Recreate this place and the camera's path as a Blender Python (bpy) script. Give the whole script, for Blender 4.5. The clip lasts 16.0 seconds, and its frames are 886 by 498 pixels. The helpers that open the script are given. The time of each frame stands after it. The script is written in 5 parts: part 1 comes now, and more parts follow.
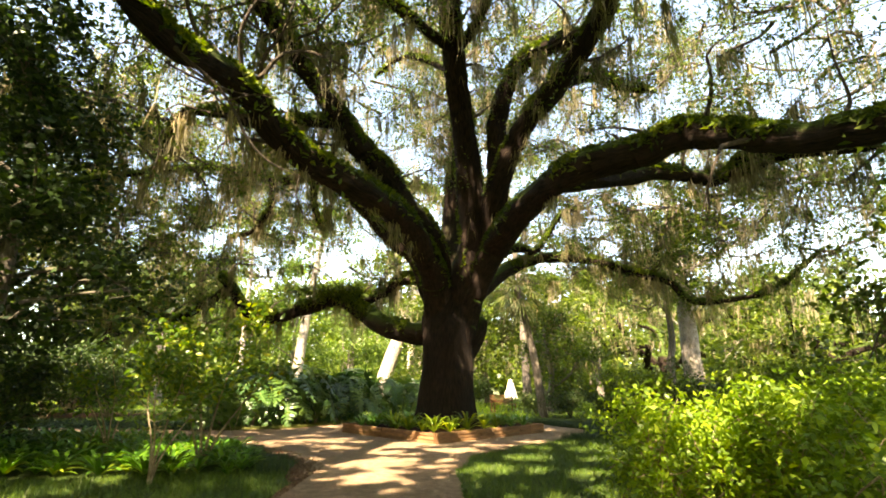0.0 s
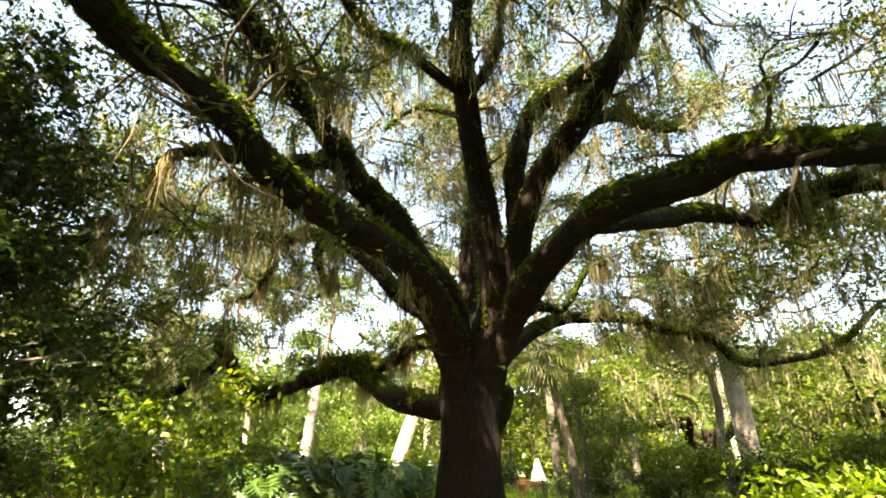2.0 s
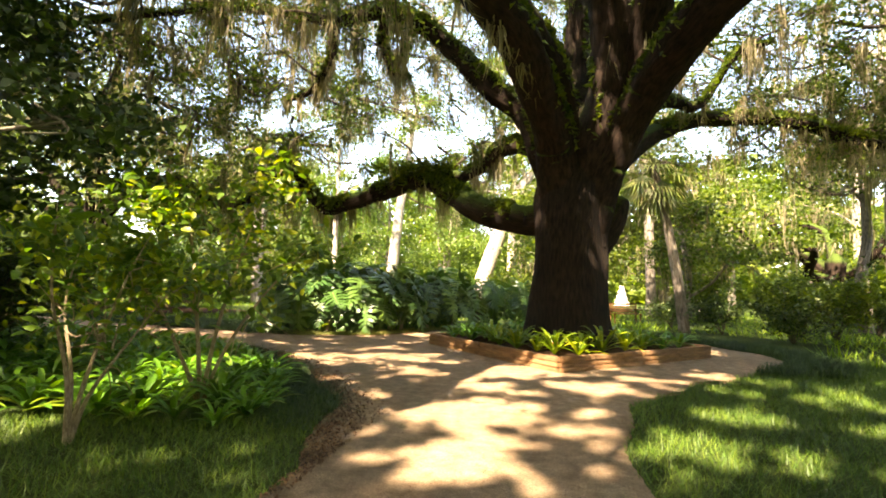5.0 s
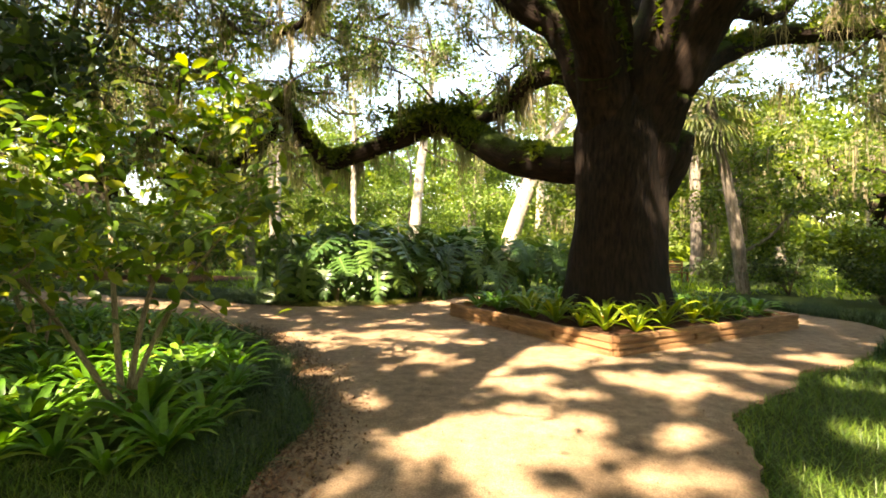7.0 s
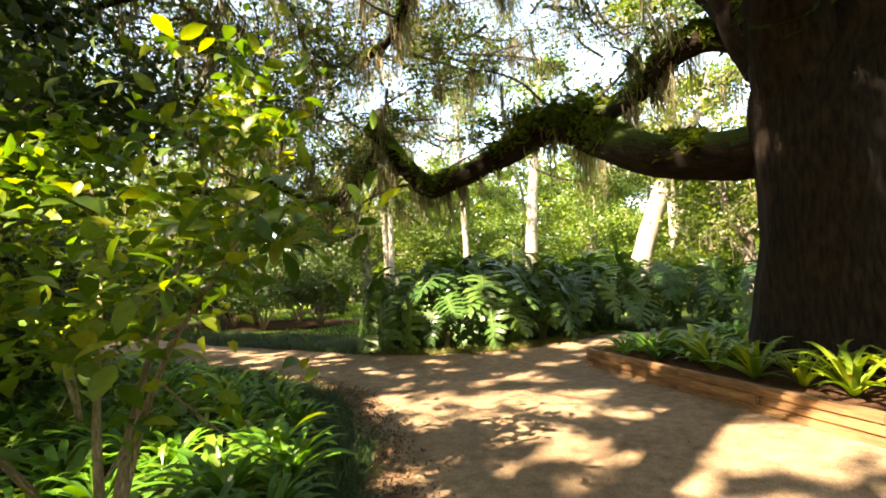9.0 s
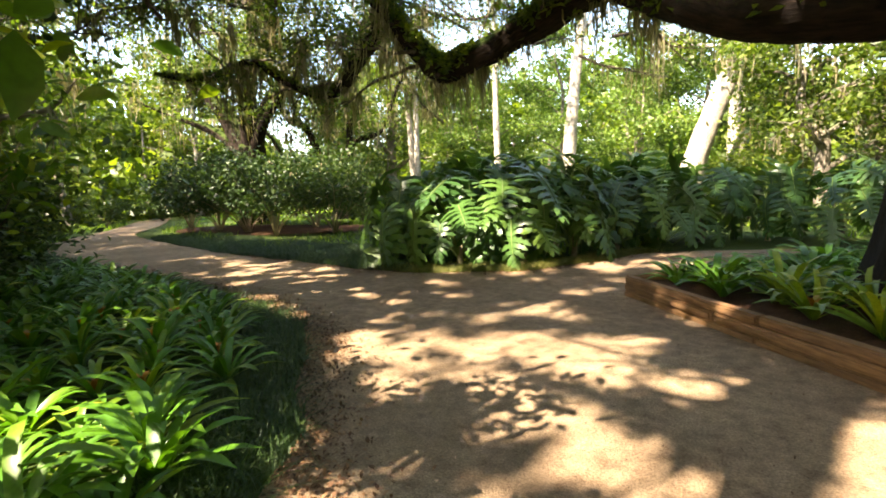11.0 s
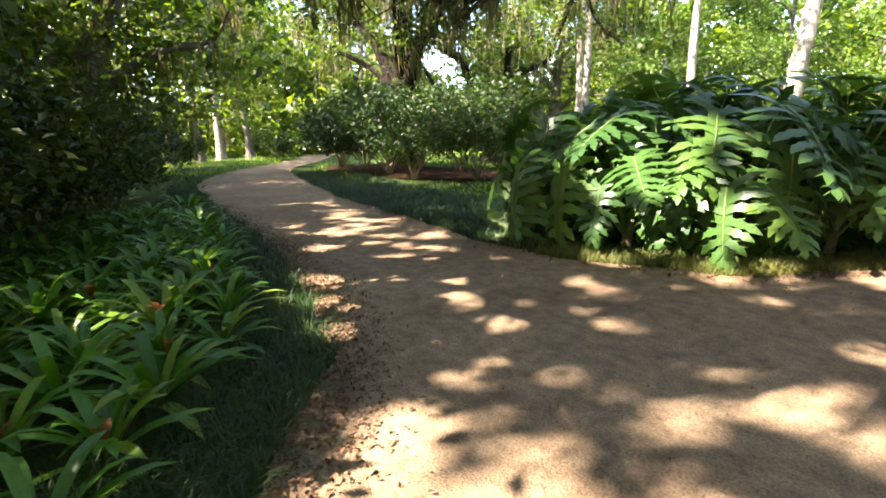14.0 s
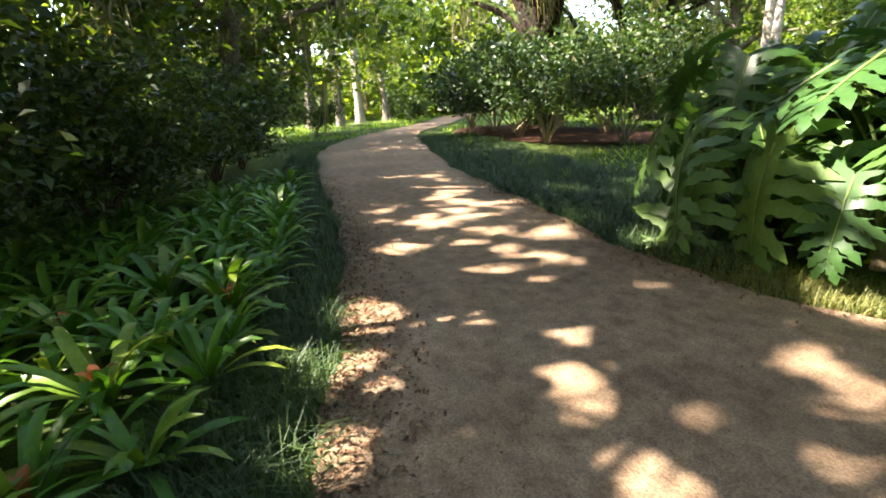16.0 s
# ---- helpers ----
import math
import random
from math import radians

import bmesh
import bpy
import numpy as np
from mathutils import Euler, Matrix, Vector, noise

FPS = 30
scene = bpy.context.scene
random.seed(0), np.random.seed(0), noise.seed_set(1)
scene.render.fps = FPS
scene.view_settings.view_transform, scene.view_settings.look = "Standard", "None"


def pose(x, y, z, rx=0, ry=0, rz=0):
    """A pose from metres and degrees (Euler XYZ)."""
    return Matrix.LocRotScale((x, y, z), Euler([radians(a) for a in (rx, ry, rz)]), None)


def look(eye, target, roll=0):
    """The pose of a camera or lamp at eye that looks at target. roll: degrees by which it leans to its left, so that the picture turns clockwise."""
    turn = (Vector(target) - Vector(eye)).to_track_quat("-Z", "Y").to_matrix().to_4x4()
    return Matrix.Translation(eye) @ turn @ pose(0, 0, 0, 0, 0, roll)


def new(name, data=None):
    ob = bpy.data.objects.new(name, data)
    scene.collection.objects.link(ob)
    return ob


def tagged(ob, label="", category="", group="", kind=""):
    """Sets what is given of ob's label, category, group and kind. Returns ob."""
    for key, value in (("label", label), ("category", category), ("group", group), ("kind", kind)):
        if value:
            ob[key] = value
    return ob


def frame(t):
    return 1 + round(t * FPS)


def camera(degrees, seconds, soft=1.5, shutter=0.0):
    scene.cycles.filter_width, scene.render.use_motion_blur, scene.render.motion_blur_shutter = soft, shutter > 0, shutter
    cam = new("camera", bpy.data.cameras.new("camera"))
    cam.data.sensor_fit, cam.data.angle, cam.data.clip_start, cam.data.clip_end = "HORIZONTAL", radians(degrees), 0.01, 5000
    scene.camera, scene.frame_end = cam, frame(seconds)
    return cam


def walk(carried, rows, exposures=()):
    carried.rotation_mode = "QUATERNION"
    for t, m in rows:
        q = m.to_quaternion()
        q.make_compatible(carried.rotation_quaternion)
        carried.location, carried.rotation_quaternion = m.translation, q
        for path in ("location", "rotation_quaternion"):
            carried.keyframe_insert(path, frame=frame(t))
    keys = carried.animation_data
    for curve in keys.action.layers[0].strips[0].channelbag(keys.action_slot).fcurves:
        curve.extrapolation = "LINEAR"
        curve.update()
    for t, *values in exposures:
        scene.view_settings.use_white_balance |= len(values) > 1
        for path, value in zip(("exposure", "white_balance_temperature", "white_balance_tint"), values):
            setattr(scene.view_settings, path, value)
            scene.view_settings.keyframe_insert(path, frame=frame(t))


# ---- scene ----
cam = camera(84.3, 16.0, soft=1.8)
METRES, EYE, TILT, LEAN, TURN = 16.0, 1.54, 15.5, 0.0, 0.0
ROWS = [
    (0.0, 0.0, 0.0, 0.0, 0.0, 0.0, -0.0),
    (0.5, 0.0007, 0.0256, -0.0038, 1.75, 2.82, 1.85),
    (1.0, -0.0041, 0.0518, -0.0105, 1.82, 5.7, 1.96),
    (1.5, -0.0041, 0.0784, -0.0194, 1.31, 7.29, 2.22),
    (2.0, -0.0047, 0.1066, -0.026, 1.8, 8.44, 1.41),
    (2.5, -0.0126, 0.1374, -0.0352, 0.14, 6.55, 0.21),
    (3.0, -0.0135, 0.166, -0.0439, -0.64, 7.14, 0.97),
    (3.5, -0.015, 0.1946, -0.0508, 1.24, 5.67, 1.2),
    (4.0, -0.0206, 0.226, -0.0613, 0.73, 0.03, -0.25),
    (4.5, -0.0266, 0.2561, -0.0742, 4.44, -5.63, 0.1),
    (5.0, -0.0344, 0.2872, -0.0834, 11.18, -10.67, 1.56),
    (7.5, -0.0589, 0.4376, -0.1211, 15.57, -15.02, 4.78),
    (8.0, -0.07, 0.4653, -0.1274, 21.92, -10.11, 8.58),
    (8.5, -0.0829, 0.4941, -0.1342, 23.5, -10.19, 9.95),
    (9.0, -0.0916, 0.5254, -0.143, 26.26, -9.94, 10.6),
    (9.5, -0.0999, 0.552, -0.1524, 27.67, -13.24, 10.14),
    (12.0, -0.1442, 0.692, -0.1908, 36.76, -21.95, 9.71),
    (12.5, -0.1612, 0.7152, -0.1981, 42.19, -21.01, 10.52),
    (13.0, -0.1807, 0.7405, -0.204, 43.21, -21.72, 12.2),
    (13.5, -0.1999, 0.7698, -0.2118, 47.47, -21.83, 13.15),
    (14.0, -0.2208, 0.794, -0.2206, 49.61, -22.89, 12.87),
    (14.5, -0.2411, 0.8207, -0.2274, 47.94, -24.93, 13.06),
    (15.0, -0.2631, 0.8463, -0.2319, 57.67, -23.5, 15.35),
    (15.5, -0.2911, 0.8642, -0.2385, 62.92, -22.97, 15.82),
    (16.0, -0.3134, 0.8804, -0.2439, 65.65, -23.37, 17.14),
]
walk(cam, [(t, pose(0, 0, EYE, TILT, LEAN, TURN) @ pose(METRES * x, METRES * y, METRES * z, 90 + pitch, roll, yaw)) for t, x, y, z, yaw, pitch, roll in ROWS],
     exposures=[(0.0, 2.87, 8900, 12), (3.5, 2.95, 8900, 12), (5.0, 3.07, 8700, 14), (7.5, 2.95, 8700, 13), (9.5, 2.95, 8600, 13), (12.0, 2.85, 7000, 11), (14.0, 3.0, 6800, 13), (16.0, 3.25, 6800, 15)])

# ---- light ----
SUN = Vector((-0.29, -0.9, 1.0)).normalized()
sky_world = bpy.data.worlds.new("sky")
scene.world = sky_world
sky_world.use_nodes = True
sky_nodes = sky_world.node_tree
sky_tex = sky_nodes.nodes.new("ShaderNodeTexSky")
sky_tex.sky_type, sky_tex.sun_disc = "NISHITA", False
sky_tex.sun_elevation = math.asin(SUN.z)
sky_tex.sun_rotation = math.atan2(SUN.x, SUN.y)
sky_tex.air_density, sky_tex.dust_density = 1.0, 1.2
sky_nodes.links.new(sky_tex.outputs[0], sky_nodes.nodes["Background"].inputs[0])
sky_nodes.nodes["Background"].inputs[1].default_value = 0.15
sun_lamp = new("sun", bpy.data.lights.new("sun", "SUN"))
sun_lamp.data.energy, sun_lamp.data.angle, sun_lamp.data.color = 5.0, radians(0.6), (1.0, 0.93, 0.82)
sun_lamp.matrix_world = look(SUN * 60, (0, 0, 0))


# ---- materials ----
def shader(name):
    m = bpy.data.materials.new(name)
    m.use_nodes = True
    nt = m.node_tree
    return m, nt, nt.nodes["Principled BSDF"], nt.nodes["Material Output"]


def node(nt, kind, links=None, **settings):
    n = nt.nodes.new(kind)
    for key, value in settings.items():
        n.inputs[key.replace("_", " ")].default_value = value
    for key, socket in (links or {}).items():
        nt.links.new(socket, n.inputs[key])
    return n


def ramp(nt, source, stops):
    n = nt.nodes.new("ShaderNodeValToRGB")
    while len(n.color_ramp.elements) < len(stops):
        n.color_ramp.elements.new(0.5)
    for e, (p, c) in zip(n.color_ramp.elements, stops):
        e.position, e.color = p, (*c, 1)
    nt.links.new(source, n.inputs[0])
    return n.outputs[0]


def mix(nt, fac, a, b, blend="MIX"):
    n = nt.nodes.new("ShaderNodeMix")
    n.data_type, n.blend_type = "RGBA", blend
    for socket, value in ((n.inputs[0], fac), (n.inputs[6], a), (n.inputs[7], b)):
        if isinstance(value, bpy.types.NodeSocket):
            nt.links.new(value, socket)
        else:
            socket.default_value = value if isinstance(value, float) else (*value, 1)
    return n.outputs[2]


def leaf_material(name, dark, mid, bright, through_light=0.35, rough=0.45, by_object=False):
    """Leaves: colour varies leaf by leaf and in broad drifts; light passes through."""
    m, nt, bsdf, out = shader(name)
    if by_object:
        rand = nt.nodes.new("ShaderNodeObjectInfo").outputs["Random"]
    else:
        rand = nt.nodes.new("ShaderNodeNewGeometry").outputs["Random Per Island"]
    col = ramp(nt, rand, [(0.0, dark), (0.55, mid), (1.0, bright)])
    geo = nt.nodes.new("ShaderNodeNewGeometry")
    drift = node(nt, "ShaderNodeTexNoise", {"Vector": geo.outputs["Position"]}, Scale=0.7, Detail=2.0)
    spots = node(nt, "ShaderNodeTexNoise", {"Vector": geo.outputs["Position"]}, Scale=38.0, Detail=2.0)
    col = mix(nt, 1.0, col, ramp(nt, drift.outputs[0], [(0.3, (0.72, 0.78, 0.72)), (0.7, (1.2, 1.12, 1.0))]), "MULTIPLY")
    col = mix(nt, 0.5, col, ramp(nt, spots.outputs[0], [(0.35, (0.7, 0.7, 0.6)), (0.65, (1.15, 1.15, 1.1))]), "MULTIPLY")
    nt.links.new(col, bsdf.inputs["Base Color"])
    bsdf.inputs["Roughness"].default_value = rough
    tr = nt.nodes.new("ShaderNodeBsdfTranslucent")
    nt.links.new(mix(nt, 1.0, col, (1.25, 1.35, 0.55), "MULTIPLY"), tr.inputs[0])
    mx = node(nt, "ShaderNodeMixShader", {1: bsdf.outputs[0], 2: tr.outputs[0]}, Fac=through_light)
    nt.links.new(mx.outputs[0], out.inputs[0])
    return m


def bark_material(name, dark, light, green=0.0, scale=1.0):
    """Furrowed bark along the limb; green cover on faces that look up."""
    m, nt, bsdf, out = shader(name)
    uv = nt.nodes.new("ShaderNodeTexCoord").outputs["UV"]
    mapped = node(nt, "ShaderNodeMapping", {"Vector": uv}, Scale=(9 * scale, 1.6 * scale, 1))
    ridge = node(nt, "ShaderNodeTexNoise", {"Vector": mapped.outputs[0]}, Scale=2.2, Detail=8.0, Roughness=0.65)
    geo = nt.nodes.new("ShaderNodeNewGeometry")
    patch = node(nt, "ShaderNodeTexNoise", {"Vector": geo.outputs["Position"]}, Scale=1.3, Detail=4.0)
    fine = node(nt, "ShaderNodeTexNoise", {"Vector": geo.outputs["Position"]}, Scale=26.0, Detail=4.0)
    col = ramp(nt, ridge.outputs[0], [(0.36, dark), (0.62, light)])
    col = mix(nt, 0.7, col, ramp(nt, patch.outputs[0], [(0.35, (0.6, 0.58, 0.55)), (0.7, (1.3, 1.22, 1.15))]), "MULTIPLY")
    if green:
        sep = node(nt, "ShaderNodeSeparateXYZ", {0: geo.outputs["Normal"]})
        add = nt.nodes.new("ShaderNodeMath")
        add.operation = "MULTIPLY_ADD"
        nt.links.new(fine.outputs[0], add.inputs[0])
        add.inputs[1].default_value = 0.9
        nt.links.new(sep.outputs["Z"], add.inputs[2])
        col = mix(nt, ramp(nt, add.outputs[0], [(0.62, (0, 0, 0)), (0.95, (green, green, green))]), col, (0.05, 0.085, 0.012))
    nt.links.new(col, bsdf.inputs["Base Color"])
    bsdf.inputs["Roughness"].default_value = 0.92
    bsdf.inputs["Specular IOR Level"].default_value = 0.2
    bump = node(nt, "ShaderNodeBump", {"Height": ridge.outputs[0]}, Strength=0.9, Distance=0.06)
    bump2 = node(nt, "ShaderNodeBump", {"Height": fine.outputs[0], "Normal": bump.outputs[0]}, Strength=0.4, Distance=0.02)
    nt.links.new(bump2.outputs[0], bsdf.inputs["Normal"])
    return m


def earth_material(name, low, high, grit, scale=1.0, bump_height=0.012, rough=0.95):
    """Loose ground: broad stains, mid mottling, grit and small stones."""
    m, nt, bsdf, out = shader(name)
    pos = nt.nodes.new("ShaderNodeNewGeometry").outputs["Position"]
    broad = node(nt, "ShaderNodeTexNoise", {"Vector": pos}, Scale=0.55 * scale, Detail=5.0, Roughness=0.6)
    middle = node(nt, "ShaderNodeTexNoise", {"Vector": pos}, Scale=6.0 * scale, Detail=6.0, Roughness=0.7)
    fine = node(nt, "ShaderNodeTexNoise", {"Vector": pos}, Scale=70.0 * scale, Detail=3.0, Roughness=0.7)
    stones = node(nt, "ShaderNodeTexVoronoi", {"Vector": pos}, Scale=55.0 * scale)
    col = ramp(nt, broad.outputs[0], [(0.3, low), (0.7, high)])
    col = mix(nt, 0.8, col, ramp(nt, middle.outputs[0], [(0.3, (0.5, 0.45, 0.42)), (0.68, (1.32, 1.3, 1.27))]), "MULTIPLY")
    col = mix(nt, 0.9, col, ramp(nt, fine.outputs[0], [(0.35, (0.62, 0.6, 0.58)), (0.65, (1.3, 1.28, 1.25))]), "MULTIPLY")
    col = mix(nt, ramp(nt, stones.outputs["Distance"], [(0.08, (0.7, 0.7, 0.7)), (0.2, (0, 0, 0))]), col, grit)
    nt.links.new(col, bsdf.inputs["Base Color"])
    bsdf.inputs["Roughness"].default_value = rough
    bsdf.inputs["Specular IOR Level"].default_value = 0.15
    bump = node(nt, "ShaderNodeBump", {"Height": middle.outputs[0]}, Strength=0.7, Distance=bump_height * 2)
    bump2 = node(nt, "ShaderNodeBump", {"Height": fine.outputs[0], "Normal": bump.outputs[0]}, Strength=0.9, Distance=bump_height)
    nt.links.new(bump2.outputs[0], bsdf.inputs["Normal"])
    return m


def wood_material(name, dark, light):
    m, nt, bsdf, out = shader(name)
    co = nt.nodes.new("ShaderNodeTexCoord").outputs["Object"]
    rand = nt.nodes.new("ShaderNodeObjectInfo").outputs["Random"]
    mapped = node(nt, "ShaderNodeMapping", {"Vector": co}, Scale=(1.2, 14, 14))
    grain = node(nt, "ShaderNodeTexNoise", {"Vector": mapped.outputs[0]}, Scale=3.0, Detail=7.0, Roughness=0.65)
    stain = node(nt, "ShaderNodeTexNoise", {"Vector": co}, Scale=2.3, Detail=4.0)
    col = ramp(nt, grain.outputs[0], [(0.3, dark), (0.68, light)])
    col = mix(nt, 0.8, col, ramp(nt, stain.outputs[0], [(0.35, (0.62, 0.62, 0.58)), (0.65, (1.15, 1.12, 1.05))]), "MULTIPLY")
    col = mix(nt, 0.6, col, ramp(nt, rand, [(0.0, (0.78, 0.78, 0.78)), (1.0, (1.12, 1.1, 1.05))]), "MULTIPLY")
    nt.links.new(col, bsdf.inputs["Base Color"])
    bsdf.inputs["Roughness"].default_value = 0.82
    bump = node(nt, "ShaderNodeBump", {"Height": grain.outputs[0]}, Strength=0.5, Distance=0.01)
    nt.links.new(bump.outputs[0], bsdf.inputs["Normal"])
    return m


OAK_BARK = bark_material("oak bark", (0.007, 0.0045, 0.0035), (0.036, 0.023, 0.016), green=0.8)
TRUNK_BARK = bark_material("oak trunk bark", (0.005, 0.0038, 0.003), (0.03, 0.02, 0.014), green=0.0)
PALE_BARK = bark_material("pale bark", (0.2, 0.17, 0.14), (0.52, 0.47, 0.41), green=0.0, scale=1.5)
GREY_BARK = bark_material("grey bark", (0.09, 0.075, 0.06), (0.3, 0.26, 0.22), green=0.4)
STEM_BARK = bark_material("shrub stem bark", (0.24, 0.18, 0.11), (0.5, 0.41, 0.27), scale=4)
TWIG_BARK = bark_material("twig bark", (0.05, 0.04, 0.03), (0.16, 0.13, 0.1), scale=4)
OAK_LEAF = leaf_material("oak leaf", (0.042, 0.07, 0.012), (0.085, 0.135, 0.022), (0.18, 0.225, 0.036), 0.5)
FERN_LEAF = leaf_material("resurrection fern", (0.04, 0.075, 0.008), (0.1, 0.155, 0.012), (0.19, 0.24, 0.02), 0.35)
MOSS = leaf_material("hanging moss", (0.15, 0.13, 0.09), (0.25, 0.215, 0.15), (0.4, 0.34, 0.24), 0.4, 0.9)
DARK_LEAF = leaf_material("dark glossy leaf", (0.015, 0.036, 0.009), (0.032, 0.07, 0.014), (0.07, 0.115, 0.02), 0.25, 0.5)
WOOD_LEAF = leaf_material("woodland leaf", (0.055, 0.095, 0.013), (0.115, 0.165, 0.022), (0.21, 0.26, 0.036), 0.5)
LIME_LEAF = leaf_material("bright spring leaf", (0.07, 0.13, 0.03), (0.13, 0.215, 0.045), (0.23, 0.31, 0.07), 0.45)
SHRUB_LEAF = leaf_material("shrub leaf", (0.02, 0.045, 0.01), (0.045, 0.09, 0.016), (0.11, 0.15, 0.025), 0.3, 0.5)
CAMELLIA_LEAF = leaf_material("broad shrub leaf", (0.05, 0.11, 0.015), (0.11, 0.2, 0.02), (0.3, 0.32, 0.025), 0.45, 0.4)
HEDGE_LEAF = leaf_material("hedge leaf", (0.08, 0.16, 0.012), (0.17, 0.29, 0.02), (0.3, 0.4, 0.03), 0.38, 0.5)
BROMELIAD_LEAF = leaf_material("bromeliad leaf", (0.05, 0.15, 0.015), (0.1, 0.24, 0.02), (0.22, 0.29, 0.03), 0.3, 0.4)
# lighter, yellower copy of the bromeliad blade: sunlight put into the colour
SUNNY_PART = leaf_material("sunlit-tone bromeliad blade", (0.09, 0.17, 0.015), (0.17, 0.26, 0.02), (0.32, 0.36, 0.03), 0.3, 0.4, True)
HEART_LEAF = leaf_material("reddish heart leaf", (0.3, 0.1, 0.02), (0.4, 0.16, 0.03), (0.35, 0.26, 0.04), 0.25, 0.45, True)
BROMELIAD_PART = leaf_material("bromeliad blade", (0.05, 0.15, 0.015), (0.1, 0.24, 0.02), (0.2, 0.27, 0.03), 0.3, 0.4, True)
PHILO_LEAF = leaf_material("split leaf", (0.035, 0.095, 0.026), (0.075, 0.16, 0.038), (0.15, 0.25, 0.055), 0.32, 0.36, True)
RIB = leaf_material("leaf rib and stalk", (0.14, 0.22, 0.06), (0.19, 0.27, 0.08), (0.24, 0.32, 0.1), 0.2, 0.5)
GRASS_BLADE = leaf_material("lawn blade", (0.04, 0.09, 0.012), (0.075, 0.15, 0.018), (0.15, 0.21, 0.03), 0.35, 0.5)
MONDO_BLADE = leaf_material("border grass blade", (0.013, 0.037, 0.008), (0.027, 0.067, 0.012), (0.058, 0.105, 0.018), 0.25, 0.6)
DRY_BLADE = leaf_material("dry grass blade", (0.1, 0.13, 0.03), (0.2, 0.21, 0.06), (0.34, 0.3, 0.12), 0.35, 0.6)
LITTER = leaf_material("fallen leaf", (0.07, 0.035, 0.018), (0.16, 0.08, 0.045), (0.33, 0.19, 0.11), 0.05, 0.8)
PALM_LEAF = leaf_material("palm frond", (0.08, 0.12, 0.03), (0.15, 0.18, 0.05), (0.26, 0.22, 0.1), 0.3, 0.5)
PATH_EARTH = earth_material("sandy path", (0.215, 0.15, 0.098), (0.34, 0.248, 0.165), (0.1, 0.066, 0.044))
LAWN_EARTH = earth_material("lawn soil", (0.035, 0.06, 0.014), (0.065, 0.1, 0.022), (0.05, 0.05, 0.02), 0.8, 0.03)
MULCH = earth_material("bark mulch", (0.05, 0.025, 0.015), (0.11, 0.055, 0.032), (0.06, 0.03, 0.015), 0.8, 0.03)
TIMBER = wood_material("weathered timber", (0.13, 0.065, 0.03), (0.36, 0.2, 0.095))
BENCH_WOOD = wood_material("orange bench wood", (0.1, 0.042, 0.016), (0.27, 0.115, 0.035))
WHITE_PAINT = earth_material("white render", (0.66, 0.65, 0.62), (0.78, 0.77, 0.74), (0.6, 0.58, 0.55), 1.0, 0.003, 0.7)


# ---- building tools ----
rng = np.random.default_rng(7)


class Geo:
    """Gathers quads from arrays and makes one mesh of them."""

    def __init__(self):
        self.v, self.f, self.uv, self.count = [], [], [], 0

    def add(self, v, f, uv=None):
        self.v.append(np.asarray(v, dtype=np.float32))
        self.f.append(np.asarray(f, dtype=np.int32) + self.count)
        self.uv.append(np.zeros((len(v), 2), np.float32) if uv is None else np.asarray(uv, np.float32))
        self.count += len(v)

    def mesh(self, name, material, smooth=False):
        v, f, uv = np.concatenate(self.v), np.concatenate(self.f), np.concatenate(self.uv)
        me = bpy.data.meshes.new(name)
        me.vertices.add(len(v))
        me.vertices.foreach_set("co", v.ravel())
        me.loops.add(f.size)
        me.loops.foreach_set("vertex_index", f.ravel())
        me.polygons.add(len(f))
        me.polygons.foreach_set("loop_start", np.arange(0, f.size, 4, dtype=np.int32))
        me.polygons.foreach_set("loop_total", np.full(len(f), 4, np.int32))
        me.update(calc_edges=True)
        layer = me.uv_layers.new(name="UVMap")
        layer.data.foreach_set("uv", uv[f.ravel()].ravel())
        if smooth:
            me.polygons.foreach_set("use_smooth", np.ones(len(f), bool))
        me.materials.append(material)
        return me


def thing(name, label, category, at=(0, 0, 0), group="", kind="", turn=0.0, size=1.0):
    ob = new(name)
    ob.empty_display_size = 0.1
    ob.matrix_basis = pose(*at, 0, 0, turn) @ Matrix.Scale(size, 4)
    return tagged(ob, label, category, group, kind)


def part(name, data, parent, label="", m=None):
    ob = new(name, data)
    ob.parent = parent
    if m is not None:
        ob.matrix_basis = m
    return tagged(ob, label)


def bm_mesh(name, bm, material, smooth=False):
    me = bpy.data.meshes.new(name)
    bm.to_mesh(me)
    bm.free()
    me.materials.append(material)
    if smooth:
        for p in me.polygons:
            p.use_smooth = True
    return me


def curve_points(pts, n):
    """n points on a smooth curve through pts."""
    p = np.asarray(pts, float)
    p = np.vstack([2 * p[0] - p[1], p, 2 * p[-1] - p[-2]])
    out = []
    for s in np.linspace(0, len(p) - 3 - 1e-6, n):
        i, u = int(s), s - int(s)
        a, b, c, d = p[i], p[i + 1], p[i + 2], p[i + 3]
        out.append(0.5 * (2 * b + (c - a) * u + (2 * a - 5 * b + 4 * c - d) * u * u + (3 * b - a - 3 * c + d) * u ** 3))
    return np.array(out)


